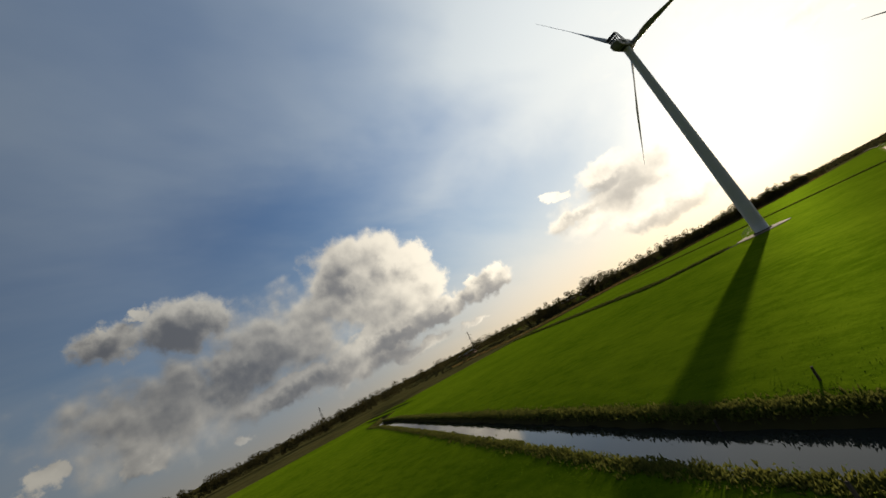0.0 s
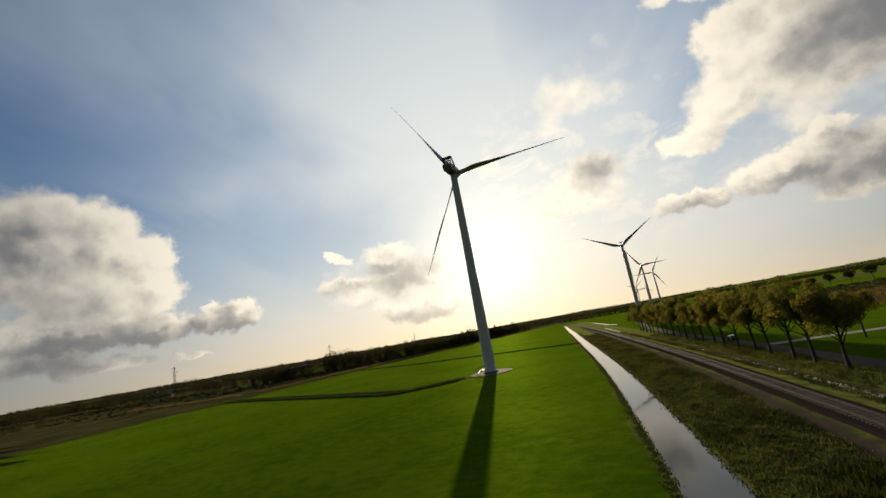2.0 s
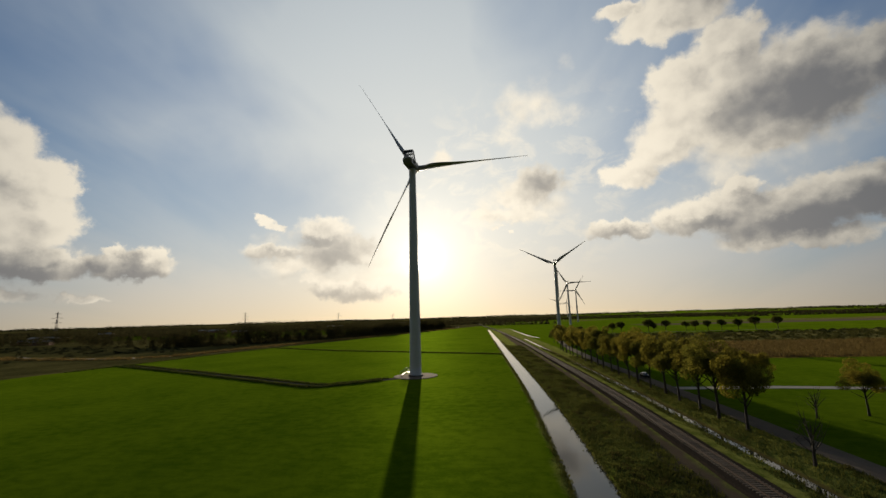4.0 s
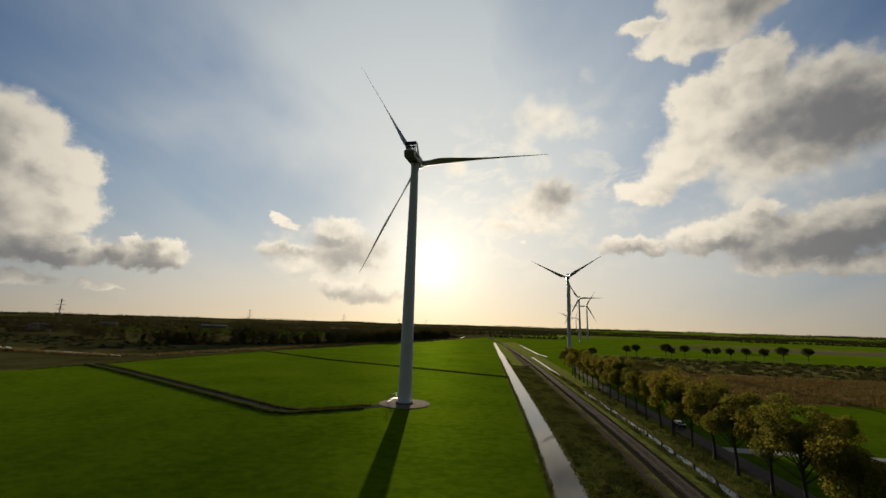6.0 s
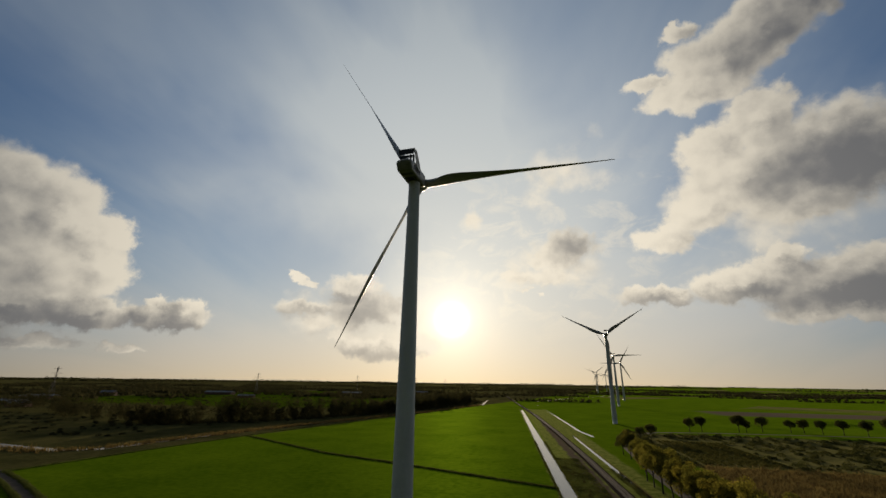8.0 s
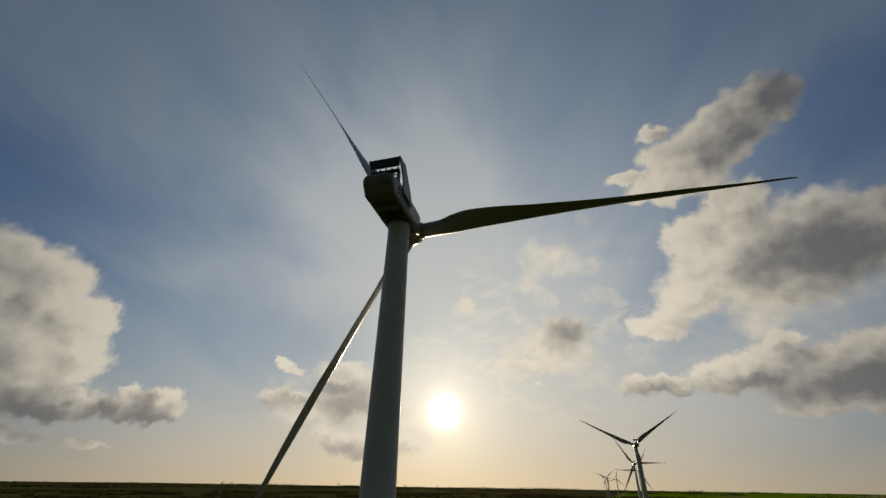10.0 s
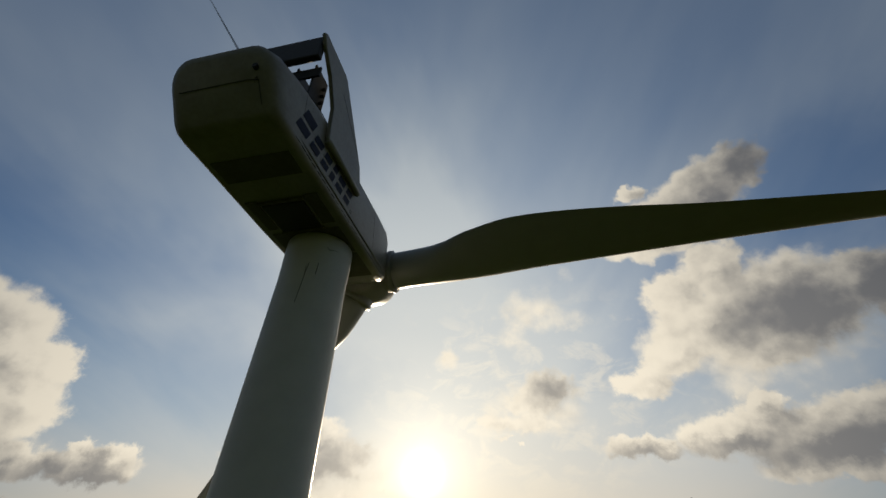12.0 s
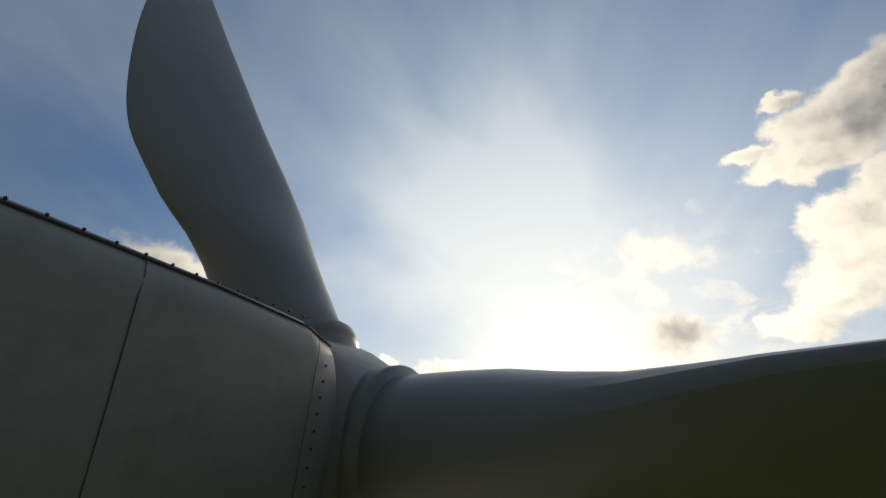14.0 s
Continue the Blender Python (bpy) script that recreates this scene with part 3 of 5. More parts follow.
def ground_height(x, y):
    rip = 0.12 * np.sin(x * 0.9 + 2.0 * np.sin(y * 0.23)) + 0.10 * np.sin(y * 1.1 + 1.7 * np.sin(x * 0.31)) + 0.08 * np.sin(x * 2.3 + y * 1.9)
    z = 0.0 * rip
    near_x, x = x, x - bend(y)
    gap = np.abs(x - 36.5 - 0.35 * rip) - canal_half(y)
    z = np.where(y < 520, np.minimum(z, np.interp(gap, [-1.0, -0.1, 0.5, 1.0], [-1.4, -0.75, -0.08, 3])), z)
    gap = line_gap(near_x + 0.5 * rip, y + 0.5 * rip, SOUTH) - 1.9
    z = np.minimum(z, np.interp(gap, [-1.0, -0.1, 0.8, 1.3], [-1.9, -1.15, -0.10, 3]))
    gap = np.abs(x - 62.0 - 0.2 * rip) - np.interp(y, [-400, 160, 230, 260], [0.3, 0.45, 0.3, -2])
    z = np.minimum(z, np.interp(gap, [-0.6, 0.0, 1.0, 1.5], [-1.1, -0.8, -0.1, 3]))
    bed = np.abs(near_x - track_x(y))
    z = z + np.interp(bed, [3.0, 5.5], [0.45, 0.0]) * (np.abs(y) < 900)
    z = z + 20.0 * np.clip((np.hypot(near_x, y) - 2600) / 2000, 0, 1) ** 1.5  # far land rises towards the horizon
    verge = ((x > 40) & (x < 49)) | ((x > 64) & (x < 68.5))
    return z + verge * 0.5 * np.abs(rip) + verge * 0.10


def spaced(stops):
    """Grid lines: (start, step) pairs up to the last stop."""
    out = []
    for (a, s), (b, _) in zip(stops, stops[1:]):
        out += list(np.linspace(a, b, max(1, int(round((b - a) / s))), endpoint=False))
    return np.array(out + [stops[-1][0]])


def build_ground():
    xs = spaced([(-4600, 400), (-1400, 200), (-400, 30), (-140, 2.5), (-60, 2.0), (14, 0.8), (24, 0.55), (46, 0.8), (54, 0.8), (72, 1.0), (82, 5), (140, 20), (400, 150), (1400, 400), (4600, 0)])
    ys = spaced([(-4600, 400), (-1400, 200), (-420, 20), (-170, 1.1), (-70, 2.0), (60, 4), (260, 12), (600, 50), (1400, 400), (4600, 0)])
    gx, gy = np.meshgrid(xs, ys)
    gz = ground_height(gx, gy)
    v = np.stack([gx, gy, gz], -1).reshape(-1, 3)
    nx, ny = len(xs), len(ys)
    i = (np.arange(ny - 1)[:, None] * nx + np.arange(nx - 1)).ravel()
    f = np.stack([i, i + 1, i + nx + 1, i + nx], 1)
    ob = new("ground", mesh_of("ground", v.tolist(), f.tolist(), M_GROUND, True))
    tagged(ob, "flat green meadow land cut by straight ditches", "ground", kind="structure")


def strip(name, line, half, z, mat, label, category="", kind="structure", lumps=0.0, thick=0.0):
    """A flat band along a broken line, cut into short pieces."""
    pts = []
    for (ax, ay), (bx, by) in zip(line, line[1:]):
        k = max(1, int(math.hypot(bx - ax, by - ay) / 6))
        pts += [(ax + (bx - ax) * j / k, ay + (by - ay) * j / k) for j in range(k)]
    pts.append(line[-1])
    rng = np.random.default_rng(len(pts))
    v, f = [], []
    for i, (x, y) in enumerate(pts):
        ax, ay = pts[max(i - 1, 0)]
        bx, by = pts[min(i + 1, len(pts) - 1)]
        d = math.hypot(bx - ax, by - ay)
        nx, ny = (by - ay) / d, -(bx - ax) / d
        h = half if not isinstance(half, (list, tuple)) else half[0] + (half[1] - half[0]) * i / (len(pts) - 1)
        l, r = h + rng.uniform(-lumps, lumps), h + rng.uniform(-lumps, lumps)
        v += [(x - nx * l, y - ny * l, z), (x + nx * r, y + ny * r, z)]
        if thick:
            v += [(x - nx * (l + 0.3), y - ny * (l + 0.3), z - thick), (x + nx * (r + 0.3), y + ny * (r + 0.3), z - thick)]
    s = 4 if thick else 2
    for i in range(len(pts) - 1):
        a = i * s
        f.append((a, a + 1, a + s + 1, a + s))
        if thick:
            f += [(a + 2, a, a + s, a + s + 2), (a + 1, a + 3, a + s + 3, a + s + 1)]
    ob = new(name, mesh_of(name, v, f, mat))
    return tagged(ob, label, category or name, kind=kind)


build_ground()
def corridor(x, y0, y1, step=20):
    return [(bent(x, y), y) for y in np.arange(y0, y1 + 1.0, step)]


strip("water_1", corridor(36.5, -420, 520), 3.0, -0.42, M_WATER, "still canal water mirroring the evening sky", "water")
strip("water_2", SOUTH, 2.3, -0.80, M_WATER, "still ditch water along the meadow", "water")
strip("water_3", corridor(62, -420, 240), 1.5, -0.55, M_WATER, "narrow water ditch beside the tree row", "water")
strip("water_4", [(-330, 112), (-300, 97), (-236, 92), (-205, 89), (-188, 98), (-181, 138), (-169, 195), (-139, 300), (-105, 400), (-62, 600), (-72, 760)], (3.2, 1.4), 0.05, M_WATER, "winding stream behind the meadow", "water", lumps=0.8)
strip("water_5", [(60, 232), (54, 265), (49, 330), (36, 480), (22, 640), (16, 760), (120, 1050), (330, 1474)], (1.1, 1.8), 0.05, M_WATER, "straight ditch beside the track", "water", lumps=0.3)
strip("road", corridor(71.7, -420, 40) + [(bent(75, 110), 110), (bent(84, 190), 190), (88, 255), (110, 276), (150, 286), (300, 302)], 2.0, 0.05, M_ASPHALT, "narrow grey asphalt country road", "road", lumps=0.06, thick=0.1)
strip("lane", [(bent(73.5, -26), -26), (102, -25), (160, -30), (330, -44)], 1.7, 0.055, M_LANE, "pale side lane between meadows", "road", lumps=0.06, thick=0.1)
strip("field_track", [(-5, -5), (-25, -20), (-30, -20), (-46, -12), (-103, 16), (-150, 38), (-176, 49)], 1.8, 0.06, M_TRACK, "muddy farm track across the meadow", "track", lumps=0.35, thick=0.12)


# ---- wind turbines ----
HUB_H, TILT, YAW, NOD = 77.7, 6.0, -3.0, 3.3


def loft(sections, closed_ends=True):
    """Joins rings of equal length into a skin."""
    v = [p for s in sections for p in s]
    m = len(sections[0])
    f = []
    for i in range(len(sections) - 1):
        for k in range(m):
            f.append((i * m + k, i * m + (k + 1) % m, (i + 1) * m + (k + 1) % m, (i + 1) * m + k))
    if closed_ends:
        f.append(tuple(range(m))[::-1])
        f.append(tuple((len(sections) - 1) * m + k for k in range(m)))
    return v, f


def round_box_ring(y, x0, x1, z0, z1, r_top, r_low, per=6, lean=0.0):
    """A rounded rectangle across the axis at y; lean moves its top back."""
    ring = []
    for right, top, a0 in ((1, 1, 0), (0, 1, 90), (0, 0, 180), (1, 0, 270)):
        r = r_top if top else r_low
        cx, cz = (x1 - r if right else x0 + r), (z1 - r if top else z0 + r)
        for k in range(per + 1):
            a = radians(a0 + 90 * k / per)
            z = cz + r * math.sin(a)
            ring.append((cx + r * math.cos(a), y - lean * min(z - 0.6, 1.9), z))
    return ring


def curve(s, xs, ys):
    """A smooth curve through stations, with no overshoot."""
    xs, ys = np.array(xs, float), np.array(ys, float)
    h = np.diff(xs)
    d = np.diff(ys) / h
    m = np.r_[d[0], np.where(d[:-1] * d[1:] > 0, 2 * d[:-1] * d[1:] / (d[:-1] + d[1:] + 1e-12), 0), d[-1]]
    i = int(np.clip(np.searchsorted(xs, s, side="right") - 1, 0, len(h) - 1))
    t = (s - xs[i]) / h[i]
    return float(ys[i] * (1 + 2 * t) * (1 - t) ** 2 + h[i] * m[i] * t * (1 - t) ** 2 + ys[i + 1] * t * t * (3 - 2 * t) + h[i] * m[i + 1] * t * t * (t - 1))


def blade_mesh(span=43.0, pitch=0.0):
    """A feathered blade: round root, broad shoulder, thin twisted tip."""
    secs, m = [], 32
    for s in np.concatenate([np.linspace(0, 0.06, 5), np.linspace(0.075, 0.36, 26), np.linspace(0.4, 0.94, 16), [0.965, 0.98, 0.992, 1.0]]):
        r = s * span
        chord = curve(s, [0, 0.035, 0.06, 0.10, 0.15, 0.20, 0.26, 0.35, 0.5, 0.7, 0.9, 0.985, 1.0], [1.92, 1.92, 2.16, 2.92, 3.3, 3.2, 2.98, 2.5, 2.0, 1.39, 0.56, 0.36, 0.08])
        flat = curve(s, [0, 0.035, 0.10, 0.2, 0.4, 1.0], [0.0, 0.0, 0.55, 0.92, 1.0, 1.0])
        thick = curve(s, [0, 0.035, 0.1, 0.2, 0.4, 0.8, 1.0], [1.92, 1.92, 1.42, 1.2, 0.48, 0.27, 0.10])
        lead = curve(s, [0, 0.06, 0.2, 0.5, 1.0], [0.96, 0.84, 0.76, 0.45, 0.23])  # distance of the straight edge from the axis
        twist = radians(curve(s, [0, 0.1, 0.2, 0.35, 0.6, 1.0], [64, 67.6, 70.5, 78, 91, 88]) - pitch)
        bend = -0.74 * s + 0.45 * s * s
        ring = []
        for k in range(m):
            a = 2 * math.pi * k / m
            u = 0.5 - 0.5 * math.cos(a)  # 0 at the leading edge, 1 at the trailing edge
            yt = 5 * (0.2969 * math.sqrt(u) - 0.126 * u - 0.3516 * u * u + 0.2843 * u**3 - 0.1036 * u**4)
            air = (u * chord - lead, math.copysign(yt * thick, math.sin(a)) * 0.5 * (1.0 if math.sin(a) > 0 else 0.75))
            circ = (-math.cos(a) * chord / 2 - lead + 0.96, math.sin(a) * thick / 2)
            cx, cy = (air[0] * flat + circ[0] * (1 - flat), air[1] * flat + circ[1] * (1 - flat))
            ring.append((cx * math.cos(twist) - cy * math.sin(twist), cx * math.sin(twist) + cy * math.cos(twist) - bend, r))
        secs.append(ring)
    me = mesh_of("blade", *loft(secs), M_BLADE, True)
    # a crease along both sides of the blunt trailing edge, past the round root
    crease = me.attributes.new("sharp_edge", "BOOLEAN", "EDGE")
    for i, e in enumerate(me.edges):
        a, b = e.vertices
        if abs(a - b) == m and a % m in (m // 2 - 1, m // 2 + 1) and min(a, b) >= 4 * m:
            crease.data[i].value = True
    return me


def nacelle_mesh():
    rows = [(-6.56, -1.50, 1.50, 0.36, 1.90, 0.66, 0.24, 6, 0.62), (-6.50, -1.64, 1.64, 0.29, 2.10, 0.72, 0.26, 6, 0.62), (-6.34, -1.72, 1.72, 0.25, 2.28, 0.72, 0.26, 6, 0.60),
            (-5.98, -1.75, 1.75, 0.23, 2.50, 0.62, 0.26, 6, 0.50), (-5.5, -1.745, 1.745, 0.22, 2.72, 0.54, 0.26, 6, 0.25), (-4.6, -1.73, 1.73, 0.20, 2.98, 0.46, 0.22), (-1.6, -1.74, 1.74, 0.12, 2.98, 0.38, 0.16),
            (1.6, -1.74, 1.74, 0.08, 2.97, 0.38, 0.16), (2.7, -1.72, 1.72, 0.10, 2.94, 0.40, 0.2), (3.2, -1.64, 1.64, 0.22, 2.86, 0.5, 0.3), (3.45, -1.50, 1.50, 0.42, 2.72, 0.6, 0.45), (3.52, -1.32, 1.32, 0.62, 2.55, 0.6, 0.5)]
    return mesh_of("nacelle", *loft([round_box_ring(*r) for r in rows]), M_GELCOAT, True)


def revolve(profile, sides=40):
    """Rings about the y axis from (y, radius) pairs."""
    return loft([[(r * math.cos(2 * math.pi * k / sides), y, r * math.sin(2 * math.pi * k / sides)) for k in range(sides)] for y, r in profile])


def tower_mesh():
    secs = []
    for z in np.concatenate([[0.0, 0.25, 0.26], np.linspace(4, 76, 19), [77.2, 77.7]]):
        t = z / HUB_H
        r = 2.09 - 0.85 * t**1.15 + (0.10 if z <= 0.25 else 0) + (0.05 if z > 77 else 0)
        secs.append([(r * math.cos(2 * math.pi * k / 56), r * math.sin(2 * math.pi * k / 56), z) for k in range(56)])
    return mesh_of("tower", *loft(secs), M_TOWER, True)


MESH = {"blade": blade_mesh(), "running_blade": blade_mesh(43.0, 58.0), "nacelle": nacelle_mesh(), "tower": tower_mesh()}
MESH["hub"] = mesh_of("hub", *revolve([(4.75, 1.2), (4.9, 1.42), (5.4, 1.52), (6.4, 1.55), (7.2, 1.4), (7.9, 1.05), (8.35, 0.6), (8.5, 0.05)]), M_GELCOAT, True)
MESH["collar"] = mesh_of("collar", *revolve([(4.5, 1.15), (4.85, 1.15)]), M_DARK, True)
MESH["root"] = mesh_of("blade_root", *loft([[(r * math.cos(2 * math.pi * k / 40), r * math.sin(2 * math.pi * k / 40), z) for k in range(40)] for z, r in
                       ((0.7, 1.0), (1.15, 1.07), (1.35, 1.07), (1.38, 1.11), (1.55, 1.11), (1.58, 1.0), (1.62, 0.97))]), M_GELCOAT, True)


def cooler_side(sign):
    """Side plate of the roof cooler: tall behind, sloping down towards the rotor, with a rolled lip below."""
    bm = bmesh.new()
    outline = [(-5.72, 5.74), (-5.57, 5.89), (-3.85, 5.87), (-3.65, 5.76), (-1.45, 2.98), (-1.12, 1.98), (-1.14, 1.78), (-1.3, 1.70), (-3.85, 1.74), (-4.0, 1.9), (-4.05, 2.4), (-4.1, 3.4), (-4.7, 4.5), (-5.5, 5.3)]
    a = [bm.verts.new((sign * 1.76, y, z)) for y, z in outline]
    b = [bm.verts.new((sign * 1.92, y, z)) for y, z in outline]
    bm.faces.new(a)
    bm.faces.new(b[::-1])
    for i in range(len(outline)):
        j = (i + 1) % len(outline)
        bm.faces.new((a[i], b[i], b[j], a[j]))
    bmesh.ops.bevel(bm, geom=list(bm.edges), offset=0.035, segments=1, affect="EDGES")
    return bm


def cooler_lip(sign):
    """The rolled lower edge of the side plate."""
    bm = bmesh.new()
    tube(bm, [(sign * 1.84, -3.97, 1.84), (sign * 1.84, -3.92, 1.84), (sign * 1.86, -2.6, 1.82), (sign * 1.84, -1.2, 1.80), (sign * 1.84, -1.12, 1.80), (sign * 1.84, -1.08, 1.80)], [0.06, 0.13, 0.135, 0.13, 0.10, 0.03], 24)
    return bm


def bars(bm, side_x, spec, z_of, slant=0.28):
    """Slanted strokes standing 3 mm off the flank."""
    for y0, y1, z0, z1 in spec:
        pts = [(y0 - slant * z0, z0), (y1 - slant * z0, z0), (y1 - slant * z1, z1), (y0 - slant * z1, z1)]
        lo = [bm.verts.new((side_x, y, z_of + z)) for y, z in pts]
        hi = [bm.verts.new((side_x + math.copysign(0.004, side_x), y, z_of + z)) for y, z in pts]
        bm.faces.new(lo)
        bm.faces.new(hi[::-1])
        for i in range(4):
            bm.faces.new((lo[i], hi[i], hi[(i + 1) % 4], lo[(i + 1) % 4]))


def wind_turbine(x, y, rotor, near=False, yaw=YAW, size=1.0):
    label = "white three-bladed wind turbine on a tall tapered tower" + (" beside the canal" if near else ", far off")
    root = empty("wind_turbine", pose(x, y, 0, 0, 0, 0) @ Matrix.Scale(size, 4), label, "wind turbine", "turbine row")
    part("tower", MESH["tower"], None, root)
    turn = pose(0, 0, HUB_H, 0, 0, yaw) @ pose(0, 0, 0, NOD, 0, 0)
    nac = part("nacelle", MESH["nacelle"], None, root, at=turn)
    tip = Matrix.Translation((0, 3.28, 1.62)) @ pose(0, 0, 0, TILT - NOD, 0, 0) @ Matrix.Translation((0, -4.6, 0))
    hub = part("hub", MESH["hub"], None, root, at=turn @ tip)
    part("collar", MESH["collar"], None, hub)
    for k in range(3):
        a = radians(rotor + 120 * k)
        span = Vector((math.cos(a), 0, math.sin(a)))
        trail = Vector((-math.sin(a), 0, math.cos(a)))
        m = Matrix.Identity(4)
        for i, c in enumerate((trail, span.cross(trail), span)):
            m.col[i][:3] = c
        m.translation = (0, 6.15, 0)
        part("blade", MESH["blade" if near else "running_blade"], None, hub, at=m @ Matrix.Translation((0, 0, 1.3)))
        part("blade_root", MESH["root"], None, hub, at=m)
    for sign in (-1, 1):
        if near or sign == 1:
            plate = part("cooler_side", cooler_side(sign), M_GELCOAT, nac)
            part("lip", cooler_lip(sign), M_GELCOAT, plate, smooth=True)
            if near:
                bm = bmesh.new()
                tube(bm, [(sign * 1.923, -3.75, 4.75), (sign * 1.923, -2.6, 3.9), (sign * 1.923, -1.75, 3.28)], 0.006, 5)
                part("seam", bm, M_SEAM, plate)
    bm = bmesh.new()
    box(bm, -1.76, 1.76, -5.57, -5.3, 4.6, 5.82, 0.05)
    part("radiator", bm, M_DARK, nac, "dark cooling radiator on the nacelle roof")
    if not near:
        return root
    bm = bmesh.new()
    for k in range(5):
        box(bm, -1.5 + 0.72 * k, -1.42 + 0.72 * k, -5.1, -4.2, 2.90, 4.8, 0.01)
    box(bm, -1.74, 1.74, -5.2, -5.12, 3.9, 4.4)
    for z in (3.3, 3.7, 4.1):
        box(bm, -1.6, 1.6, -4.5, -4.42, z, z + 0.1)
    part("cooler_frame", bm, M_DARK, nac, "dark steel cooler frame")
    # seams, lip and bolts
    for sign in (-1, 1):
        bm = bmesh.new()
        tube(bm, [(sign * 1.66, -5.9, 0.62), (sign * 1.735, -4.6, 0.56), (sign * 1.75, 1.6, 0.46), (sign * 1.72, 2.7, 0.50), (sign * 1.60, 3.25, 0.66)], 0.045, 6)
        part("seam", bm, M_GELCOAT, nac)
        for k in range(22):
            y = -5.4 + 0.36 * k
            bm = bmesh.new()
            box(bm, sign * 1.738 - 0.010, sign * 1.738 + 0.010, y, y + 0.27, 0.418 - 0.012 * k, 0.434 - 0.012 * k)
            part("seam_slot", bm, M_SEAM, nac)
        bm = bmesh.new()
        tube(bm, [(sign * 1.60, -5.4, 2.68), (sign * 1.625, -4.6, 2.88), (sign * 1.63, 1.6, 2.87), (sign * 1.60, 2.7, 2.83), (sign * 1.50, 3.2, 2.74)], 0.016, 6)
        part("seam", bm, M_SEAM, nac, "dark roof seam")
        for y, y1 in ((-5.45, -5.2), (1.0, 1.25), (2.82, 2.86)):
            bm = bmesh.new()
            w = 1.744 if y < 2 else 1.712
            tube(bm, [(sign * (w - 0.02), y1, 0.30), (sign * w, y1 + (y - y1) * 0.3, 0.9), (sign * w, y1 + (y - y1) * 0.7, 1.9), (sign * w, y, 2.58), (sign * (w - 0.03), y, 2.74), (sign * (w - 0.11), y, 2.885)], 0.0035, 5)
            part("seam", bm, M_SEAM, nac)
        for k in range(13):
            bm = bmesh.new()
            bmesh.ops.create_icosphere(bm, subdivisions=1, radius=0.017, matrix=Matrix.Translation((sign * 1.692, 2.98, 0.55 + 0.16 * k)))
            part("bolt", bm, M_SEAM, nac)
        for k in range(18):
            bm = bmesh.new()
            bmesh.ops.create_icosphere(bm, subdivisions=1, radius=0.015, matrix=Matrix.Translation((sign * 1.615, -0.8 + 0.2 * k, 2.905)))
            part("bolt", bm, M_SEAM, nac)
        for k in range(12):
            bm = bmesh.new()
            bmesh.ops.create_icosphere(bm, subdivisions=1, radius=0.014, matrix=Matrix.Translation((sign * 1.738, -5.15 + 0.018 * k, 0.7 + 0.16 * k)))
            part("bolt", bm, M_SEAM, nac)
    bm = bmesh.new()
    tube(bm, [(-1.35, -6.965, 1.22), (0.9, -6.965, 1.22), (1.25, -6.935, 1.17)], 0.012, 5)
    tube(bm, [(1.25, -6.935, 1.17), (1.28, -6.55, 0.55)], 0.012, 5)
    part("seam", bm, M_SEAM, nac, "dark panel seam on the rear")
    bm = bmesh.new()
    box(bm, -0.85, 0.75, -3.0, -1.45, 0.06, 0.24, 0.03)
    part("hatch", bm, M_DARK, nac, "dark service hatch under the nacelle")
    # floor panels between raised ribs, coloured dark for underside shade as well as brownish grime
    for y0, y1, z in ((-5.1, -3.3, 0.200), (-1.35, 0.35, 0.100), (0.45, 2.3, 0.080)):
        bm = bmesh.new()
        box(bm, -1.38, 1.38, y0, y1, z - 0.012, z + 0.10, 0.008)
        part("belly_shade_panel", bm, M_BELLY_SHADE_GRIME, nac, "floor panel coloured dark for belly shade and grime")
    for x0, x1 in ((-1.38, -0.95), (0.85, 1.38)):
        bm = bmesh.new()
        box(bm, x0, x1, -3.22, -1.42, 0.120, 0.25, 0.008)
        part("belly_shade_panel", bm, M_BELLY_SHADE_GRIME, nac, "floor panel coloured dark for belly shade and grime")
    for y in (-3.10, -1.40):
        bm = bmesh.new()
        box(bm, -0.95, 0.85, y - 0.05, y + 0.05, 0.035, 0.24, 0.015)
        part("hatch_frame", bm, M_BELLY_SHADE_GRIME, nac)
    # soot round the vent, run down the rear skin
    bm = bmesh.new()
    for dx, length in ((-0.07, 0.22), (-0.02, 0.46), (0.03, 0.30), (0.08, 0.16)):
        tube(bm, [(1.20 + dx, -6.985, 1.46), (1.20 + dx, -6.96, 1.46 - length)], [0.022, 0.006], 5)
    part("soot_streak", bm, M_SEAM, nac, "dark soot streaks")
    bm = bmesh.new()
    tube(bm, [(1.20, -6.95, 1.50), (1.20, -7.20, 1.50)], 0.09, 10)
    part("vent", bm, M_DARK, nac, "small dark round vent")
    # maker's mark: a row of plain slanted shapes
    for y0, w, h in ((-5.50, 0.74, 1.05), (-4.60, 0.60, 0.74), (-3.84, 0.54, 0.70), (-3.18, 0.38, 0.84), (-2.68, 0.58, 0.70), (-1.98, 0.52, 0.70)):
        bm = bmesh.new()
        top = h + 0.08
        bars(bm, 1.745, [(y0 - 0.1, y0 + w - 0.17, 0, top * 0.40), (y0 - 0.1, y0 + w - 0.17, top * 0.56, top)], 0.81, -0.34)
        part("lettering_shape", bm, M_NAVY, nac, "navy blue painted shape")
    bm = bmesh.new()
    tube(bm, [(1.745, -1.30 + 0.075 * math.cos(a), 0.78 + 0.075 * math.sin(a)) for a in (2 * math.pi * k / 16 for k in range(17))], 0.006, 4, False)
    part("lettering_shape", bm, M_NAVY, nac, "small navy ring")
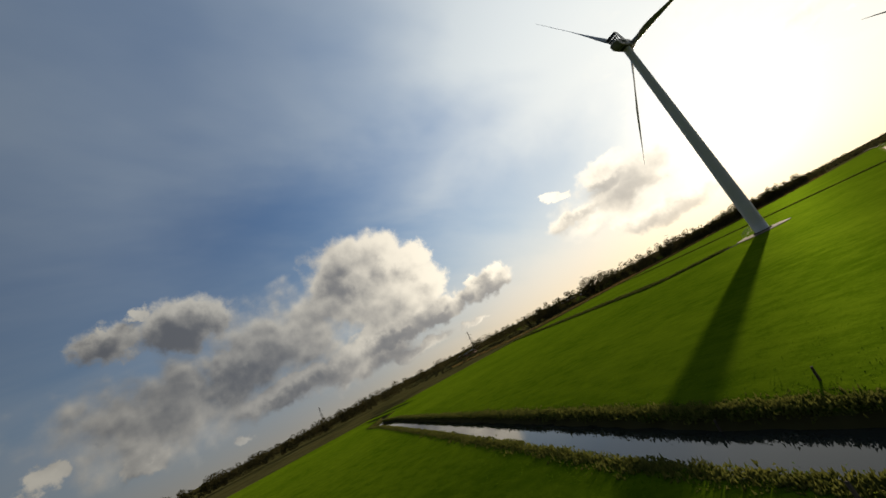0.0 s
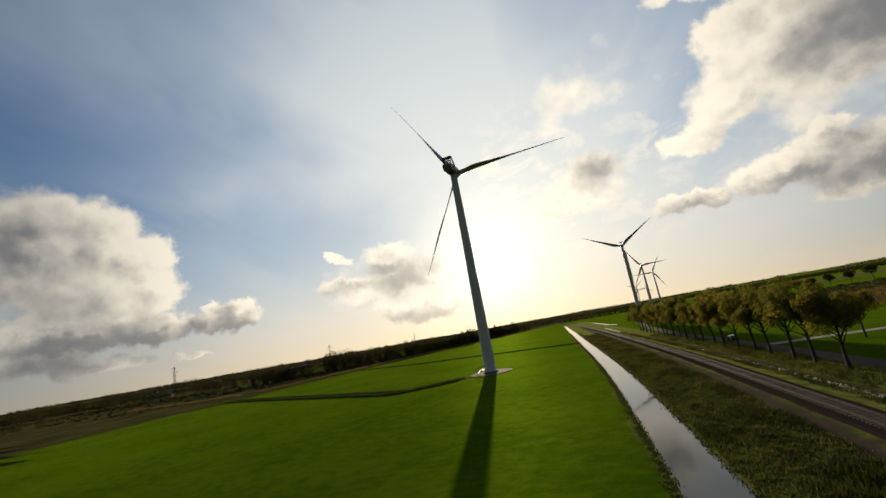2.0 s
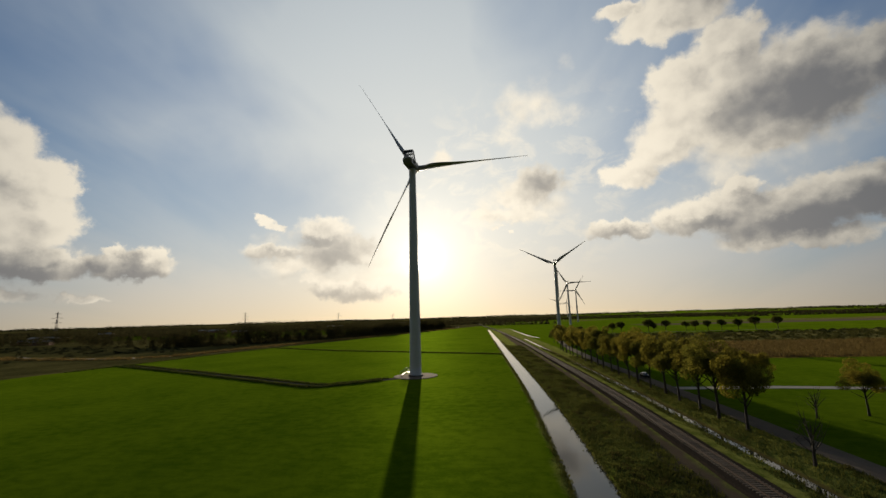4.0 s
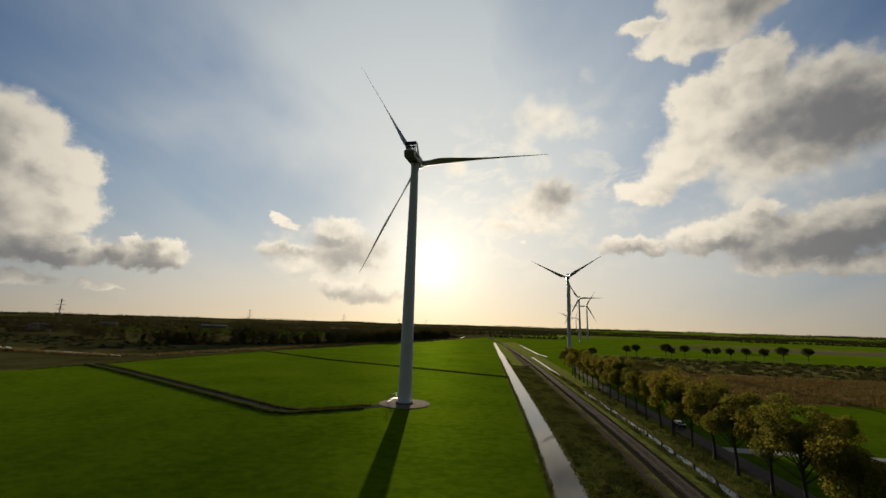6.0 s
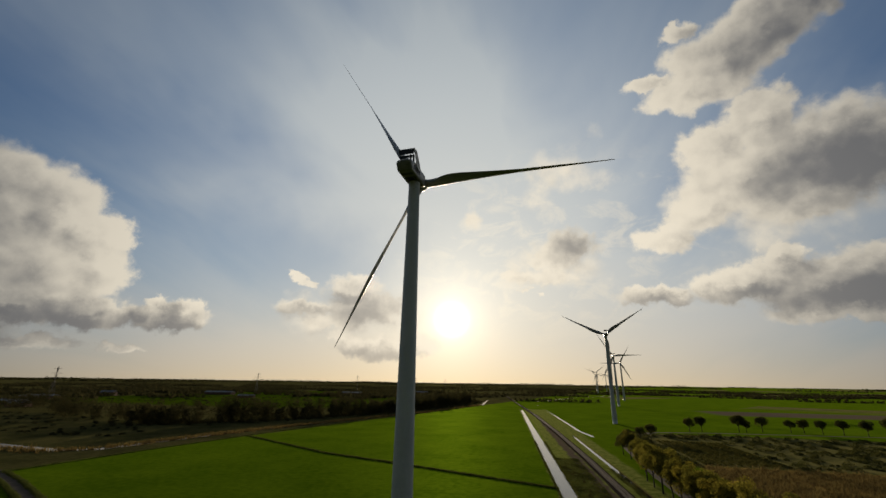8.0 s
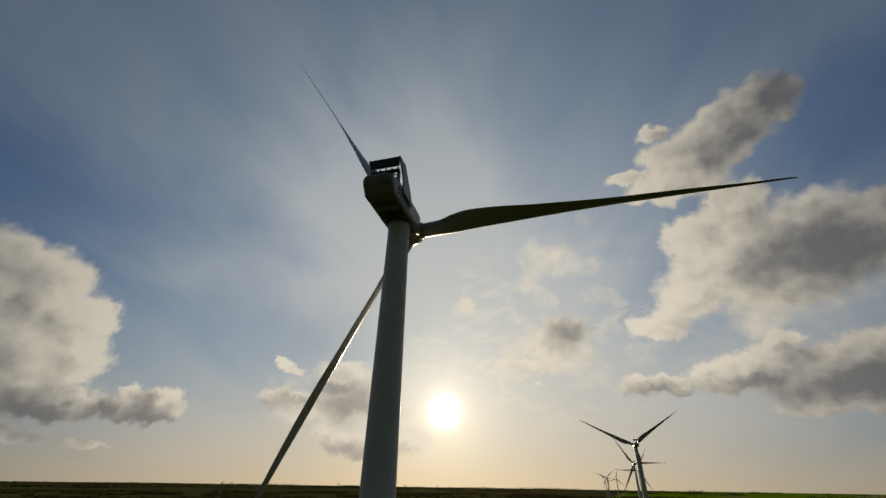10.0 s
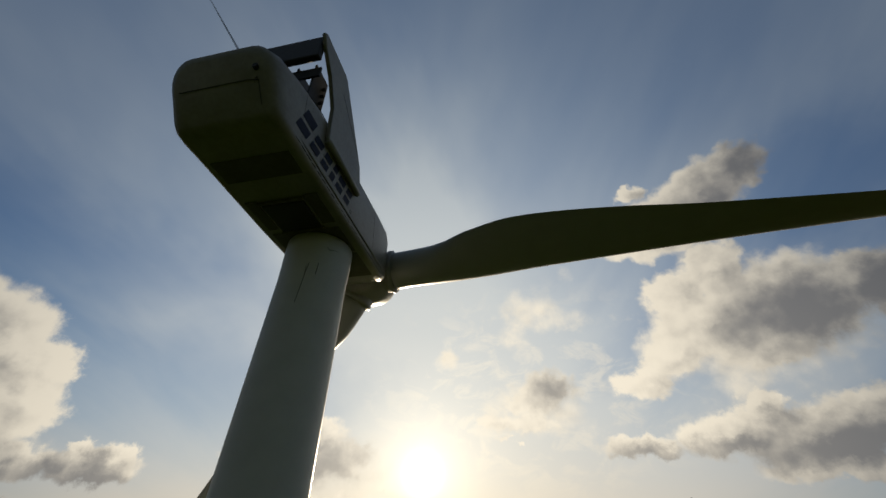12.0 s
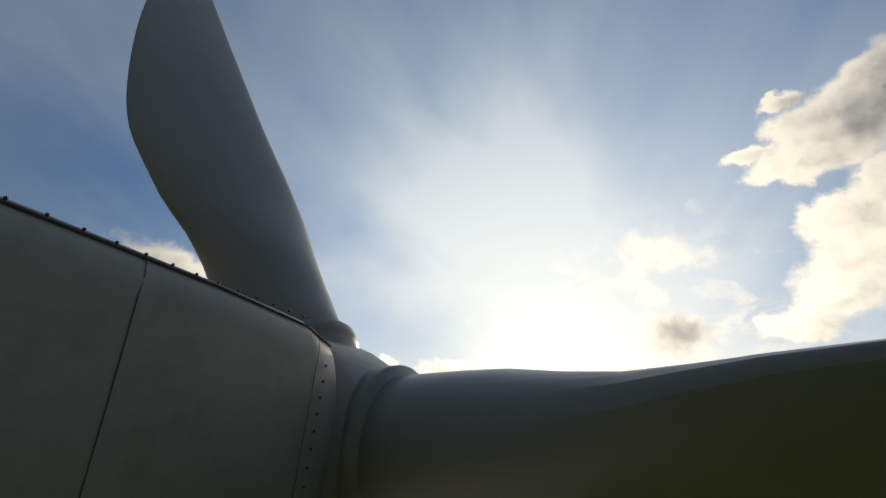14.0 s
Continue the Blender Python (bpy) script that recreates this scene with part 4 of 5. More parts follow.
    # scratches on the tower top
    for pts in ([(0.35, -1.205, 76.75), (0.31, -1.217, 76.4), (0.28, -1.225, 76.1), (0.31, -1.222, 75.7), (0.27, -1.24, 75.2), (0.22, -1.25, 74.6)],
                [(0.37, -1.20, 76.3), (0.33, -1.215, 75.95), (0.29, -1.228, 75.75)],
                [(0.74, -1.04, 77.05), (0.82, -0.99, 77.1), (0.89, -0.93, 76.98), (0.97, -0.85, 77.02), (1.03, -0.77, 77.1), (1.12, -0.62, 77.02)],
                [(0.46, -1.165, 77.35), (0.43, -1.175, 77.1), (0.40, -1.19, 76.75), (0.47, -1.165, 76.8), (0.54, -1.135, 76.86)],
                [(0.66, -1.085, 76.3), (0.65, -1.10, 75.8)]):
        bm = bmesh.new()
        tube(bm, pts, 0.014, 4)
        part("crack", bm, M_SEAM, root, "thin dark paint crack")
    bm = bmesh.new()
    box(bm, -0.45, 0.45, -2.16, -2.04, 1.3, 3.4, 0.03)
    part("door", bm, M_STEEL, root, "grey steel tower door", at=pose(0, 0, 0, 0, 0, -75))
    return root


wind_turbine(0, 0, 0.6, near=True)
wind_turbine(92, 340, 34)
wind_turbine(153, 670, 2)
wind_turbine(210, 930, 60)
wind_turbine(270, 1800, 40)
wind_turbine(350, 2100, 75)
wind_turbine(330, 2300, 10)

def turbine_pad():
    """A low round slab with a worn edge, and the plinth under the tower flange."""
    pad = empty("turbine_pad", pose(0, 0, 0), "round sandy concrete pad at the foot of the turbine", "concrete pad")
    rng = np.random.default_rng(3)
    bm = bmesh.new()
    rings = []
    for r, z in ((7.9, -0.1), (7.8, 0.10), (7.55, 0.16), (5.0, 0.20), (2.7, 0.24)):
        rings.append([bm.verts.new(((r + rng.uniform(-0.08, 0.08)) * math.cos(2 * math.pi * k / 72), (r + rng.uniform(-0.08, 0.08)) * math.sin(2 * math.pi * k / 72), z)) for k in range(72)])
    for a, b in zip(rings, rings[1:]):
        for k in range(72):
            bm.faces.new((a[k], a[(k + 1) % 72], b[(k + 1) % 72], b[k]))
    bm.faces.new(rings[-1])
    part("slab", bm, M_CONCRETE, pad)
    bm = bmesh.new()
    bmesh.ops.create_cone(bm, cap_ends=True, segments=56, radius1=2.75, radius2=2.6, depth=0.36, matrix=Matrix.Translation((0, 0, 0.34)))
    part("plinth", bm, M_TRACK, pad, "darker raised plinth")


turbine_pad()


def stairs():
    root = empty("steel_stairs", pose(-2.1, -0.5, 0.20, 0, 0, 75) @ Matrix.Scale(1.35, 4), "galvanised steel stairs up to the tower door", "stairs")
    for k in range(6):
        bm = bmesh.new()
        box(bm, -0.45, 0.45, 0.28 * (5 - k) + 0.9, 0.28 * (5 - k) + 1.16, 0.17 * (k + 1) - 0.03, 0.17 * (k + 1), 0.005)
        part("tread", bm, M_STEEL, root)
    bm = bmesh.new()
    box(bm, -0.5, 0.5, 0.0, 0.92, 1.0, 1.05, 0.005)
    part("landing", bm, M_STEEL, root)
    for s in (-0.48, 0.48):
        bm = bmesh.new()
        tube(bm, [(s, 0.0, 2.05), (s, 0.9, 2.05), (s, 2.6, 1.05)], 0.04, 6)
        tube(bm, [(s, 0.0, 1.55), (s, 0.9, 1.55), (s, 2.6, 0.55)], 0.018, 6)
        for y, z0, z1 in ((0.0, 0, 2.05), (0.9, 0, 2.05), (2.6, 0, 1.05), (1.75, 0.4, 1.55)):
            tube(bm, [(s, y, z0), (s, y, z1)], 0.022, 6)
        part("railing", bm, M_STEEL, root)


stairs()


# ---- trees ----
def tree_parts(seed, height=13.5, spread=4.6, clear=4.2, leaves=12500, mat=M_LEAF, leaf=0.235, bare=False):
    """Trunk with limbs, and a crown of many leaves in uneven lobes."""
    rng = np.random.default_rng(seed)
    bm = bmesh.new()
    lean = rng.normal(0, 0.25, 2)
    trunk = [(lean[0] * t * t, lean[1] * t * t, z) for t, z in ((0, -0.2), (0.2, clear * 0.5), (0.6, clear), (1.0, height * 0.55), (1.3, height * 0.78))]
    tube(bm, trunk, [0.30, 0.22, 0.19, 0.12, 0.04], 9)
    tips = []
    for k in range(11):
        a = 2.4 * k + rng.uniform(-0.4, 0.4)
        z0 = clear * rng.uniform(0.85, 1.0) + (height * 0.5 - clear) * k / 11
        out = spread * rng.uniform(0.55, 0.85) * (1 - 0.35 * k / 11)
        p0 = Vector((lean[0] * 0.5, lean[1] * 0.5, z0))
        p2 = p0 + Vector((math.cos(a) * out, math.sin(a) * out, rng.uniform(1.8, 4.2)))
        p1 = p0.lerp(p2, 0.5) + Vector((0, 0, -0.3 + rng.uniform(0, 0.6)))
        tube(bm, [p0, p1, p2], [0.10, 0.065, 0.02], 6)
        tips.append(p2)
        for _ in range(4 if bare else 2):
            q = p1.lerp(p2, rng.uniform(0, 1))
            tube(bm, [q, q + Vector(rng.normal(0, 0.9, 3)) + Vector((0, 0, 1.0))], [0.035, 0.01], 5)
    trunk_me = bpy.data.meshes.new("trunk")
    bmesh.ops.recalc_face_normals(bm, faces=bm.faces)
    bm.to_mesh(trunk_me)
    bm.free()
    trunk_me.materials.append(M_BARK)
    lobes = [(np.array(p) + (0, 0, 0.5), rng.uniform(1.3, 2.1)) for p in tips]
    mid = height * 0.66
    for _ in range(9):
        a, r = rng.uniform(0, 2 * math.pi), spread * math.sqrt(rng.uniform(0, 0.5))
        lobes.append((np.array((math.cos(a) * r + lean[0], math.sin(a) * r + lean[1], mid + rng.uniform(-1.2, height * 0.27))), rng.uniform(1.2, 2.0)))
    share = np.array([r * r for _, r in lobes])
    pick = rng.choice(len(lobes), leaves, p=share / share.sum())
    c, rad = np.array([c for c, _ in lobes])[pick], np.array([r for _, r in lobes])[pick]
    v = rng.normal(size=(leaves, 3))
    v /= np.linalg.norm(v, axis=1)[:, None]
    place = c + v * (rad * rng.uniform(0.35, 1.08, leaves) ** 0.6)[:, None] * (1, 1, 0.85)
    crown_me = mesh_of("crown", *[q.tolist() for q in cards(rng, place, leaf)], mat)
    return trunk_me, crown_me


def plant(name, kinds, x, y, turn, size, label, group="", category="tree"):
    trunk_me, crown_me = kinds
    root = empty(name, pose(x, y, 0, 0, 0, turn) @ Matrix.Scale(size, 4), label, category, group)
    part("trunk", trunk_me, None, root)
    if crown_me:
        part("crown", crown_me, None, root)
    return root


rng = np.random.default_rng(7)
KINDS = [tree_parts(k) for k in range(11, 16)]
DARKER = [tree_parts(k, 9.5, 4.0, 3.2, 4200, M_LEAF_GREEN, 0.36) for k in (31, 32, 33)]
for k in range(20):
    y = -68 + 8.3 * k
    plant("tree", KINDS[k % 5], bent(66.9, y) + rng.uniform(-0.4, 0.4), y + rng.uniform(-0.6, 0.6), rng.uniform(0, 360), rng.uniform(0.98, 1.18), "autumn tree with yellowing leaves in the roadside row", "roadside row")
for k, (x, y) in enumerate([(70, 92), (72, 101), (73.5, 110), (74.5, 119), (75, 129), (74, 140), (73, 153), (78, 166), (84, 196), (96, 221), (103, 224)]):
    plant("tree", KINDS[k % 5] if k < 6 else DARKER[k % 3], x - 7, y + 8, rng.uniform(0, 360), rng.uniform(0.75, 1.0), "autumn tree at the bend of the country road", "roadside row")
for k, (x, y) in enumerate([(138, 291), (147, 293), (174, 297), (182, 298), (194, 304), (213, 309), (224, 310), (232, 306), (243, 303), (259, 298), (276, 300), (300, 308)]):
    plant("tree", DARKER[k % 3], x + rng.uniform(-2, 2), y + rng.uniform(-4, 4), rng.uniform(0, 360), rng.uniform(0.85, 1.3), "round dark tree along the distant lane", "lane trees")
BARE = (tree_parts(51, 8.0, 3.2, 2.0, 10, M_LEAF, bare=True)[0], None)
plant("bare_tree", BARE, 71.5, -84, 40, 0.9, "small leafless tree on the verge", category="tree")
plant("bare_tree", BARE, 89, -58, 140, 0.7, "small leafless tree in the meadow", category="tree")
plant("tree", KINDS[3], 91, -36, 80, 0.8, "yellow-leaved tree beside the pale lane")
plant("tree", KINDS[1], 99, -56, 10, 0.75, "yellow-leaved tree in the meadow beyond the road")


# ---- railway ----
def build_track():
    ys = list(np.arange(-420, 240, 6.0)) + list(np.arange(240, 1150, 15.0))
    line = [(float(track_x(y)), y) for y in ys]
    strip("ballast", line, 2.1, 0.72, M_BALLAST, "dark stone ballast under the railway", "ballast", lumps=0.12, thick=0.3)
    track = empty("railway_track", pose(0, 0, 0.7), "single railway track with concrete sleepers and worn rails", "railway track")
    for sign in (-1, 1):
        bm = bmesh.new()
        prof = [(-0.07, 0.12), (0.07, 0.12), (0.07, 0.14), (0.012, 0.16), (0.012, 0.24), (0.036, 0.25), (0.036, 0.29), (-0.036, 0.29), (-0.036, 0.25), (-0.012, 0.24), (-0.012, 0.16), (-0.07, 0.14)]
        rings = [[bm.verts.new((x + sign * 0.76 + px, y, pz)) for px, pz in prof] for x, y in line]
        for a, b in zip(rings, rings[1:]):
            for k in range(len(prof)):
                bm.faces.new((a[k], a[(k + 1) % len(prof)], b[(k + 1) % len(prof)], b[k]))
        part("rail", bm, M_RAIL, track)
    bm = bmesh.new()
    box(bm, -1.28, 1.28, -0.13, 0.13, -0.05, 0.12, 0.02)
    me = bpy.data.meshes.new("sleeper")
    bmesh.ops.recalc_face_normals(bm, faces=bm.faces)
    bm.to_mesh(me)
    bm.free()
    me.materials.append(M_SLEEPER)
    for k in range(280):
        y = -112 + 0.62 * k
        part("sleeper", me, None, track, at=pose(float(track_x(y)) + rng.uniform(-0.02, 0.02), y, 0, 0, 0, rng.uniform(-0.6, 0.6)))
    v, f = [], []
    cube = [(-1.28, -0.13, -0.05), (1.28, -0.13, -0.05), (1.28, 0.13, -0.05), (-1.28, 0.13, -0.05), (-1.28, -0.12, 0.12), (1.28, -0.12, 0.12), (1.28, 0.12, 0.12), (-1.28, 0.12, 0.12)]
    for y in np.concatenate([np.arange(-420, -112, 0.62), np.arange(-112 + 0.62 * 280, 420, 0.62)]):
        i = len(v)
        v += [(cx + float(track_x(y)), cy + y, cz) for cx, cy, cz in cube]
        f += [tuple(i + q for q in face) for face in ((4, 5, 6, 7), (0, 4, 7, 3), (1, 2, 6, 5), (0, 1, 5, 4), (2, 3, 7, 6))]
    ob = part("far_sleepers", mesh_of("far_sleepers", v, f, M_SLEEPER), None, track)
    ob["kind"] = "stuff"


# ---- grass, reeds and scrub ----
def scatter(rng, k, x0, x1, y0, y1):
    p = np.c_[rng.uniform(x0, x1, k), rng.uniform(y0, y1, k), np.zeros(k)]
    return p


def on_ground(p, sink=0.03, follow=False):
    if follow:
        p[:, 0] += bend(p[:, 1])
    p[:, 2] = ground_height(p[:, 0], p[:, 1]) - sink
    return p


def along(rng, line, k, spread):
    seg = np.array([math.hypot(b[0] - a[0], b[1] - a[1]) for a, b in zip(line, line[1:])])
    pick = rng.choice(len(seg), k, p=seg / seg.sum())
    t = rng.uniform(0, 1, k)
    a, b = np.array(line[:-1])[pick], np.array(line[1:])[pick]
    return np.c_[a + (b - a) * t[:, None] + rng.normal(0, spread, (k, 2)), np.zeros(k)]


def clumps(rng, centres, radius, per, size, flat=0.8):
    """Leaf places heaped round the given centres."""
    k = len(centres) * per
    v = rng.normal(size=(k, 3))
    v /= np.linalg.norm(v, axis=1)[:, None]
    r = np.repeat(np.broadcast_to(radius, len(centres)), per) * rng.uniform(0.4, 1.05, k) ** 0.6
    p = np.repeat(centres, per, 0) + v * r[:, None] * (1, 1, flat)
    p[:, 2] = np.abs(p[:, 2])
    return cards(rng, p, size)


def build_plants():
    rng = np.random.default_rng(21)
    # rough verge between canal and track: fine grass, straw patches and brambles in heaps
    p = np.concatenate([scatter(rng, 15000, 39.6, 49.5, -165, 10), scatter(rng, 6500, 39.6, 49.5, 10, 140), scatter(rng, 6000, 63.2, 69.6, -160, 60), scatter(rng, 2600, 58.5, 61, -160, 120)])
    patch = np.sin(p[:, 0] * 0.55 + 1.3 * np.sin(p[:, 1] * 0.21)) + np.sin(p[:, 1] * 0.33 + 0.7 * np.sin(p[:, 0] * 0.8)) + rng.normal(0, 0.5, len(p))
    on_ground(p, follow=True)
    for name, pick, low, high, mat, label in (
        ("verge_grass", patch < 0.75, 0.14, 0.42, M_BANK, "rough olive-green verge grass"),
        ("straw_grass", patch >= 0.75, 0.25, 0.60, M_GRASS, "taller dry grass in patches on the verge"),
    ):
        v, f = tufts(rng, p[pick], rng.uniform(low, high, pick.sum()), 0.07, 6, 0.34)
        stuff(name, v.tolist(), f.tolist(), mat, label, "grass")
    q = np.concatenate([scatter(rng, 900, 39.8, 47.5, -165, 120), scatter(rng, 110, 64, 69, -160, 60)])
    heap = np.sin(q[:, 1] * 0.19 + 1.1 * np.sin(q[:, 0] * 0.6)) + np.sin(q[:, 0] * 0.9 + q[:, 1] * 0.07)
    q = on_ground(q[heap > 0.25], follow=True)
    v, f = clumps(rng, q, rng.uniform(0.3, 0.85, len(q)), 90, 0.17, 0.7)
    stuff("verge_shrubs", v.tolist(), f.tolist(), M_LEAF_DARK, "low dark brambles on the canal verge", "shrubs")
    # canal edges
    k = 5200
    edge = np.concatenate([np.c_[33.6 + rng.normal(0, 0.2, k), rng.uniform(-152, 200, k), np.zeros(k)], np.c_[39.6 + rng.normal(0, 0.25, k), rng.uniform(-165, 200, k), np.zeros(k)]])
    edge[:, 0] += bend(edge[:, 1])
    south = along(rng, SOUTH[1:], 15000, 0.0)
    side = rng.choice((-1, 1), len(south))
    nrm = np.array((0.24, 0.97))
    south[:, :2] += nrm * (side * (2.5 + np.abs(rng.normal(0, 0.55, len(south)))))[:, None]
    p = on_ground(np.concatenate([edge, south]))
    p = p[p[:, 2] > -0.85]
    v, f = tufts(rng, p, rng.uniform(0.08, 0.30, len(p)), 0.09, 6, 0.26)
    stuff("bank_grass", v.tolist(), f.tolist(), M_BANK, "brown-green reed grass along the canal banks", "grass")
    # meadow blades where the camera starts low
    p = scatter(rng, 60000, -60, 40, -165, -95)
    gap = line_gap(p[:, 0], p[:, 1], SOUTH)
    p = p[(gap > 2.6) & (gap < 2.6 + rng.exponential(3.0, len(p)))]
    p = p[np.abs(p[:, 0] - 36.5 - bend(p[:, 1])) > 3.6]
    v, f = tufts(rng, on_ground(p), rng.uniform(0.04, 0.11, len(p)), 0.05, 5, 0.35)
    stuff("meadow_grass", v.tolist(), f.tolist(), M_GRASS_GREEN, "short green meadow grass", "grass")
    # reed land and woods to the west
    line = [(-330, 108), (-300, 92), (-236, 86), (-200, 85), (-182, 98), (-174, 138), (-162, 195), (-132, 300), (-98, 400), (-55, 600)]
    p = along(rng, line, 2500, 3.0)
    p[:, 0] -= 9
    v, f = tufts(rng, p, rng.uniform(0.8, 1.8, len(p)), 0.16, 6, 0.7)
    stuff("stream_reeds", v.tolist(), f.tolist(), M_REED, "brown reeds along the winding stream", "reeds")
    wood = [(-270, 200), (-235, 216), (-200, 248), (-168, 305), (-140, 370), (-118, 440), (-98, 520), (-82, 600), (-80, 720)]
    c = along(rng, wood, 420, 8.0)
    c[:, 0] -= 8
    r = rng.uniform(1.6, 3.6, len(c))
    c[:, 2] = r * 0.4
    stand = along(rng, wood, 330, 7.0)
    stand[:, 0] -= 20
    high = rng.uniform(9.0, 18.0, len(stand)) * (1 + 0.22 * np.sin(stand[:, 1] * 0.06))
    for share, wide in ((0.22, 0.20), (0.42, 0.25), (0.62, 0.23), (0.82, 0.15)):
        lift = stand + rng.normal(0, 1.0, stand.shape)
        lift[:, 2] = high * share
        c, r = np.concatenate([c, lift]), np.concatenate([r, high * wide])
    belt = along(rng, [(-1150, -60), (-980, 60), (-700, 150), (-560, 240), (-440, 275), (-310, 215), (-250, 215), (-200, 250), (-170, 310), (-100, 490), (-85, 640)], 520, 7.0)
    belt[:, 0] -= 30
    belt = np.concatenate([belt, along(rng, [(-430, -330), (-425, -150), (-405, -40), (-375, 45)], 230, 9.0)])
    tall = rng.uniform(9.0, 17.0, len(belt)) + 4.0 * np.maximum(np.sin(belt[:, 0] * 0.05) + np.sin(belt[:, 0] * 0.023 + 1.0), 0)
    for share, wide in ((0.3, 0.26), (0.55, 0.28), (0.8, 0.2)):
        lift = belt + rng.normal(0, 0.6, belt.shape)
        lift[:, 2] = tall * share
        c, r = np.concatenate([c, lift]), np.concatenate([r, tall * wide])
    v, f = clumps(rng, c, r, 80, 0.75)
    stuff("alder_wood", v.tolist(), f.tolist(), M_LEAF_FAR, "dark belt of scrubby wood behind the meadow", "wood")
    c = np.concatenate([scatter(rng, 210, -600, -230, 130, 240), scatter(rng, 40, -420, -260, 60, 120), scatter(rng, 260, -700, -300, 470, 700)])
    r = rng.uniform(1.0, 2.6, len(c))
    v, f = clumps(rng, c, r, 60, 0.7, 0.6)
    stuff("heath_scrub", v.tolist(), f.tolist(), M_LEAF_FAR, "low dark scrub on the reed land", "scrub")
    # far hedges and woods to the horizon
    c = []
    for _ in range(420):
        a, d = rng.uniform(-110, 60), rng.uniform(760, 3000)
        if abs(a + 6) < 5 and d < 1700:
            continue
        x0, y0 = d * math.sin(radians(a)), d * math.cos(radians(a))
        h = rng.uniform(-0.25, 0.25) + rng.choice((0.0, math.pi / 2), p=(0.85, 0.15))
        ln = rng.uniform(60, 320)
        if x0 > 60 and d < 1400:
            continue
        for t in np.linspace(-0.5, 0.5, int(ln / 7)):
            c.append((x0 + math.cos(h) * ln * t + rng.normal(0, 3), y0 + math.sin(h) * ln * t + rng.normal(0, 3), 0))
    for _ in range(40):
        a, d = rng.uniform(5, 80), rng.uniform(1300, 2600)
        x0, y0, ln = d * math.sin(radians(a)), d * math.cos(radians(a)), rng.uniform(100, 400)
        for t in np.linspace(-0.5, 0.5, int(ln / 8)):
            c.append((x0 + ln * t, y0 + rng.normal(0, 6), 0))
    c = np.array(c)
    r = rng.uniform(3.0, 8.5, len(c)) * np.where(c[:, 0] > 100, 0.75, 1.0)
    c[:, 2] = r * 0.3
    v, f = clumps(rng, c, r, 20, 3.6, 0.9)
    stuff("far_woods", v.tolist(), f.tolist(), M_LEAF_FAR, "far dark hedges and woods on the plain", "woods")
    # copses along the skyline
    c = []
    for _ in range(150):
        a, d, ln, tall = radians(rng.uniform(-112, 82)), rng.uniform(3300, 4500), rng.uniform(60, 420), rng.uniform(7, 19)
        for t in np.arange(-0.5, 0.5, 13.0 / ln):
            turn = a + ln * t / d
            c.append((d * math.sin(turn), d * math.cos(turn) + rng.normal(0, 6), tall * rng.uniform(0.7, 1.25)))
    c = np.array(c)
    r = c[:, 2] * 0.62
    c[:, 2] = ground_height(c[:, 0], c[:, 1]) + r * 0.5
    v, f = clumps(rng, c, r, 22, 5.0, 1.0)
    stuff("skyline_woods", v.tolist(), f.tolist(), M_LEAF_FAR, "broken line of copses on the horizon", "woods")
    # reeds and nursery rows to the east
    p = scatter(rng, 9000, 93, 258, 46, 139)
    v, f = tufts(rng, p, rng.uniform(0.8, 1.7, len(p)), 0.14, 5, 0.5)
    stuff("reed_field", v.tolist(), f.tolist(), M_REED, "field of dry brown reeds", "reeds")
    c = np.concatenate([scatter(rng, 150, 84, 93, 142, 240), scatter(rng, 1000, 135, 420, 142, 268), scatter(rng, 70, 84, 140, 240, 266)])
    r = rng.uniform(0.8, 2.6, len(c))
    v, f = clumps(rng, c, r, 70, 0.6, 0.7)
    stuff("hedge_scrub", v.tolist(), f.tolist(), M_LEAF_GREEN, "mixed dark scrub beside the nursery", "scrub")
    p = np.concatenate([np.c_[np.full(130, 98 + 2.8 * k) + rng.normal(0, 0.2, 130), rng.uniform(144, 225, 130), np.zeros(130)] for k in range(13)])
    v, f = clumps(rng, p, 0.75, 20, 0.42, 1.0)
    stuff("nursery_rows", v.tolist(), f.tolist(), M_LEAF_GREEN, "straight planted nursery rows", "crop rows")
    # overgrown edges of the farm track
    ln = [(-9, -8), (-25, -20), (-30, -20), (-46, -12), (-103, 16), (-150, 38), (-172, 47)]
    p = np.concatenate([along(rng, [(x + 0.5 * s, y + 2.3 * s) for x, y in ln], 2400, 0.3) for s in (-1, 1)])
    v, f = tufts(rng, on_ground(p), rng.uniform(0.3, 0.85, len(p)), 0.12, 7, 0.35)
    stuff("track_grass", v.tolist(), f.tolist(), M_BANK, "rough dark grass on both edges of the farm track", "grass")
    # field gullies
    for name, ln in (("field_gully", [(30, 80), (-36, 106), (-78, 121), (-155, 165)]), ("field_gully", [(-172, 20), (-165, 100), (-152, 190), (-118, 330), (-58, 600)])):
        p = along(rng, ln, 2600, 0.45)
        v, f = tufts(rng, p, rng.uniform(0.3, 0.75, len(p)), 0.10, 6, 0.3)
        stuff(name, v.tolist(), f.tolist(), M_BANK, "shallow overgrown drainage gully in the meadow", "gully")


build_track()
build_plants()


# ---- small things ----
def fence_post(x, y, lean, h=1.3, brace=False):
    root = empty("fence_post", pose(x, y, float(ground_height(np.array(x), np.array(y))) - 0.1, lean, 0, 30), "weathered wooden fence post on the canal bank", "fence post", "bank posts")
    bm = bmesh.new()
    tube(bm, [(0, 0, 0), (0, 0, h * 0.6), (0.01, 0, h)], [0.075, 0.07, 0.06], 8)
    part("post", bm, M_WOOD, root)


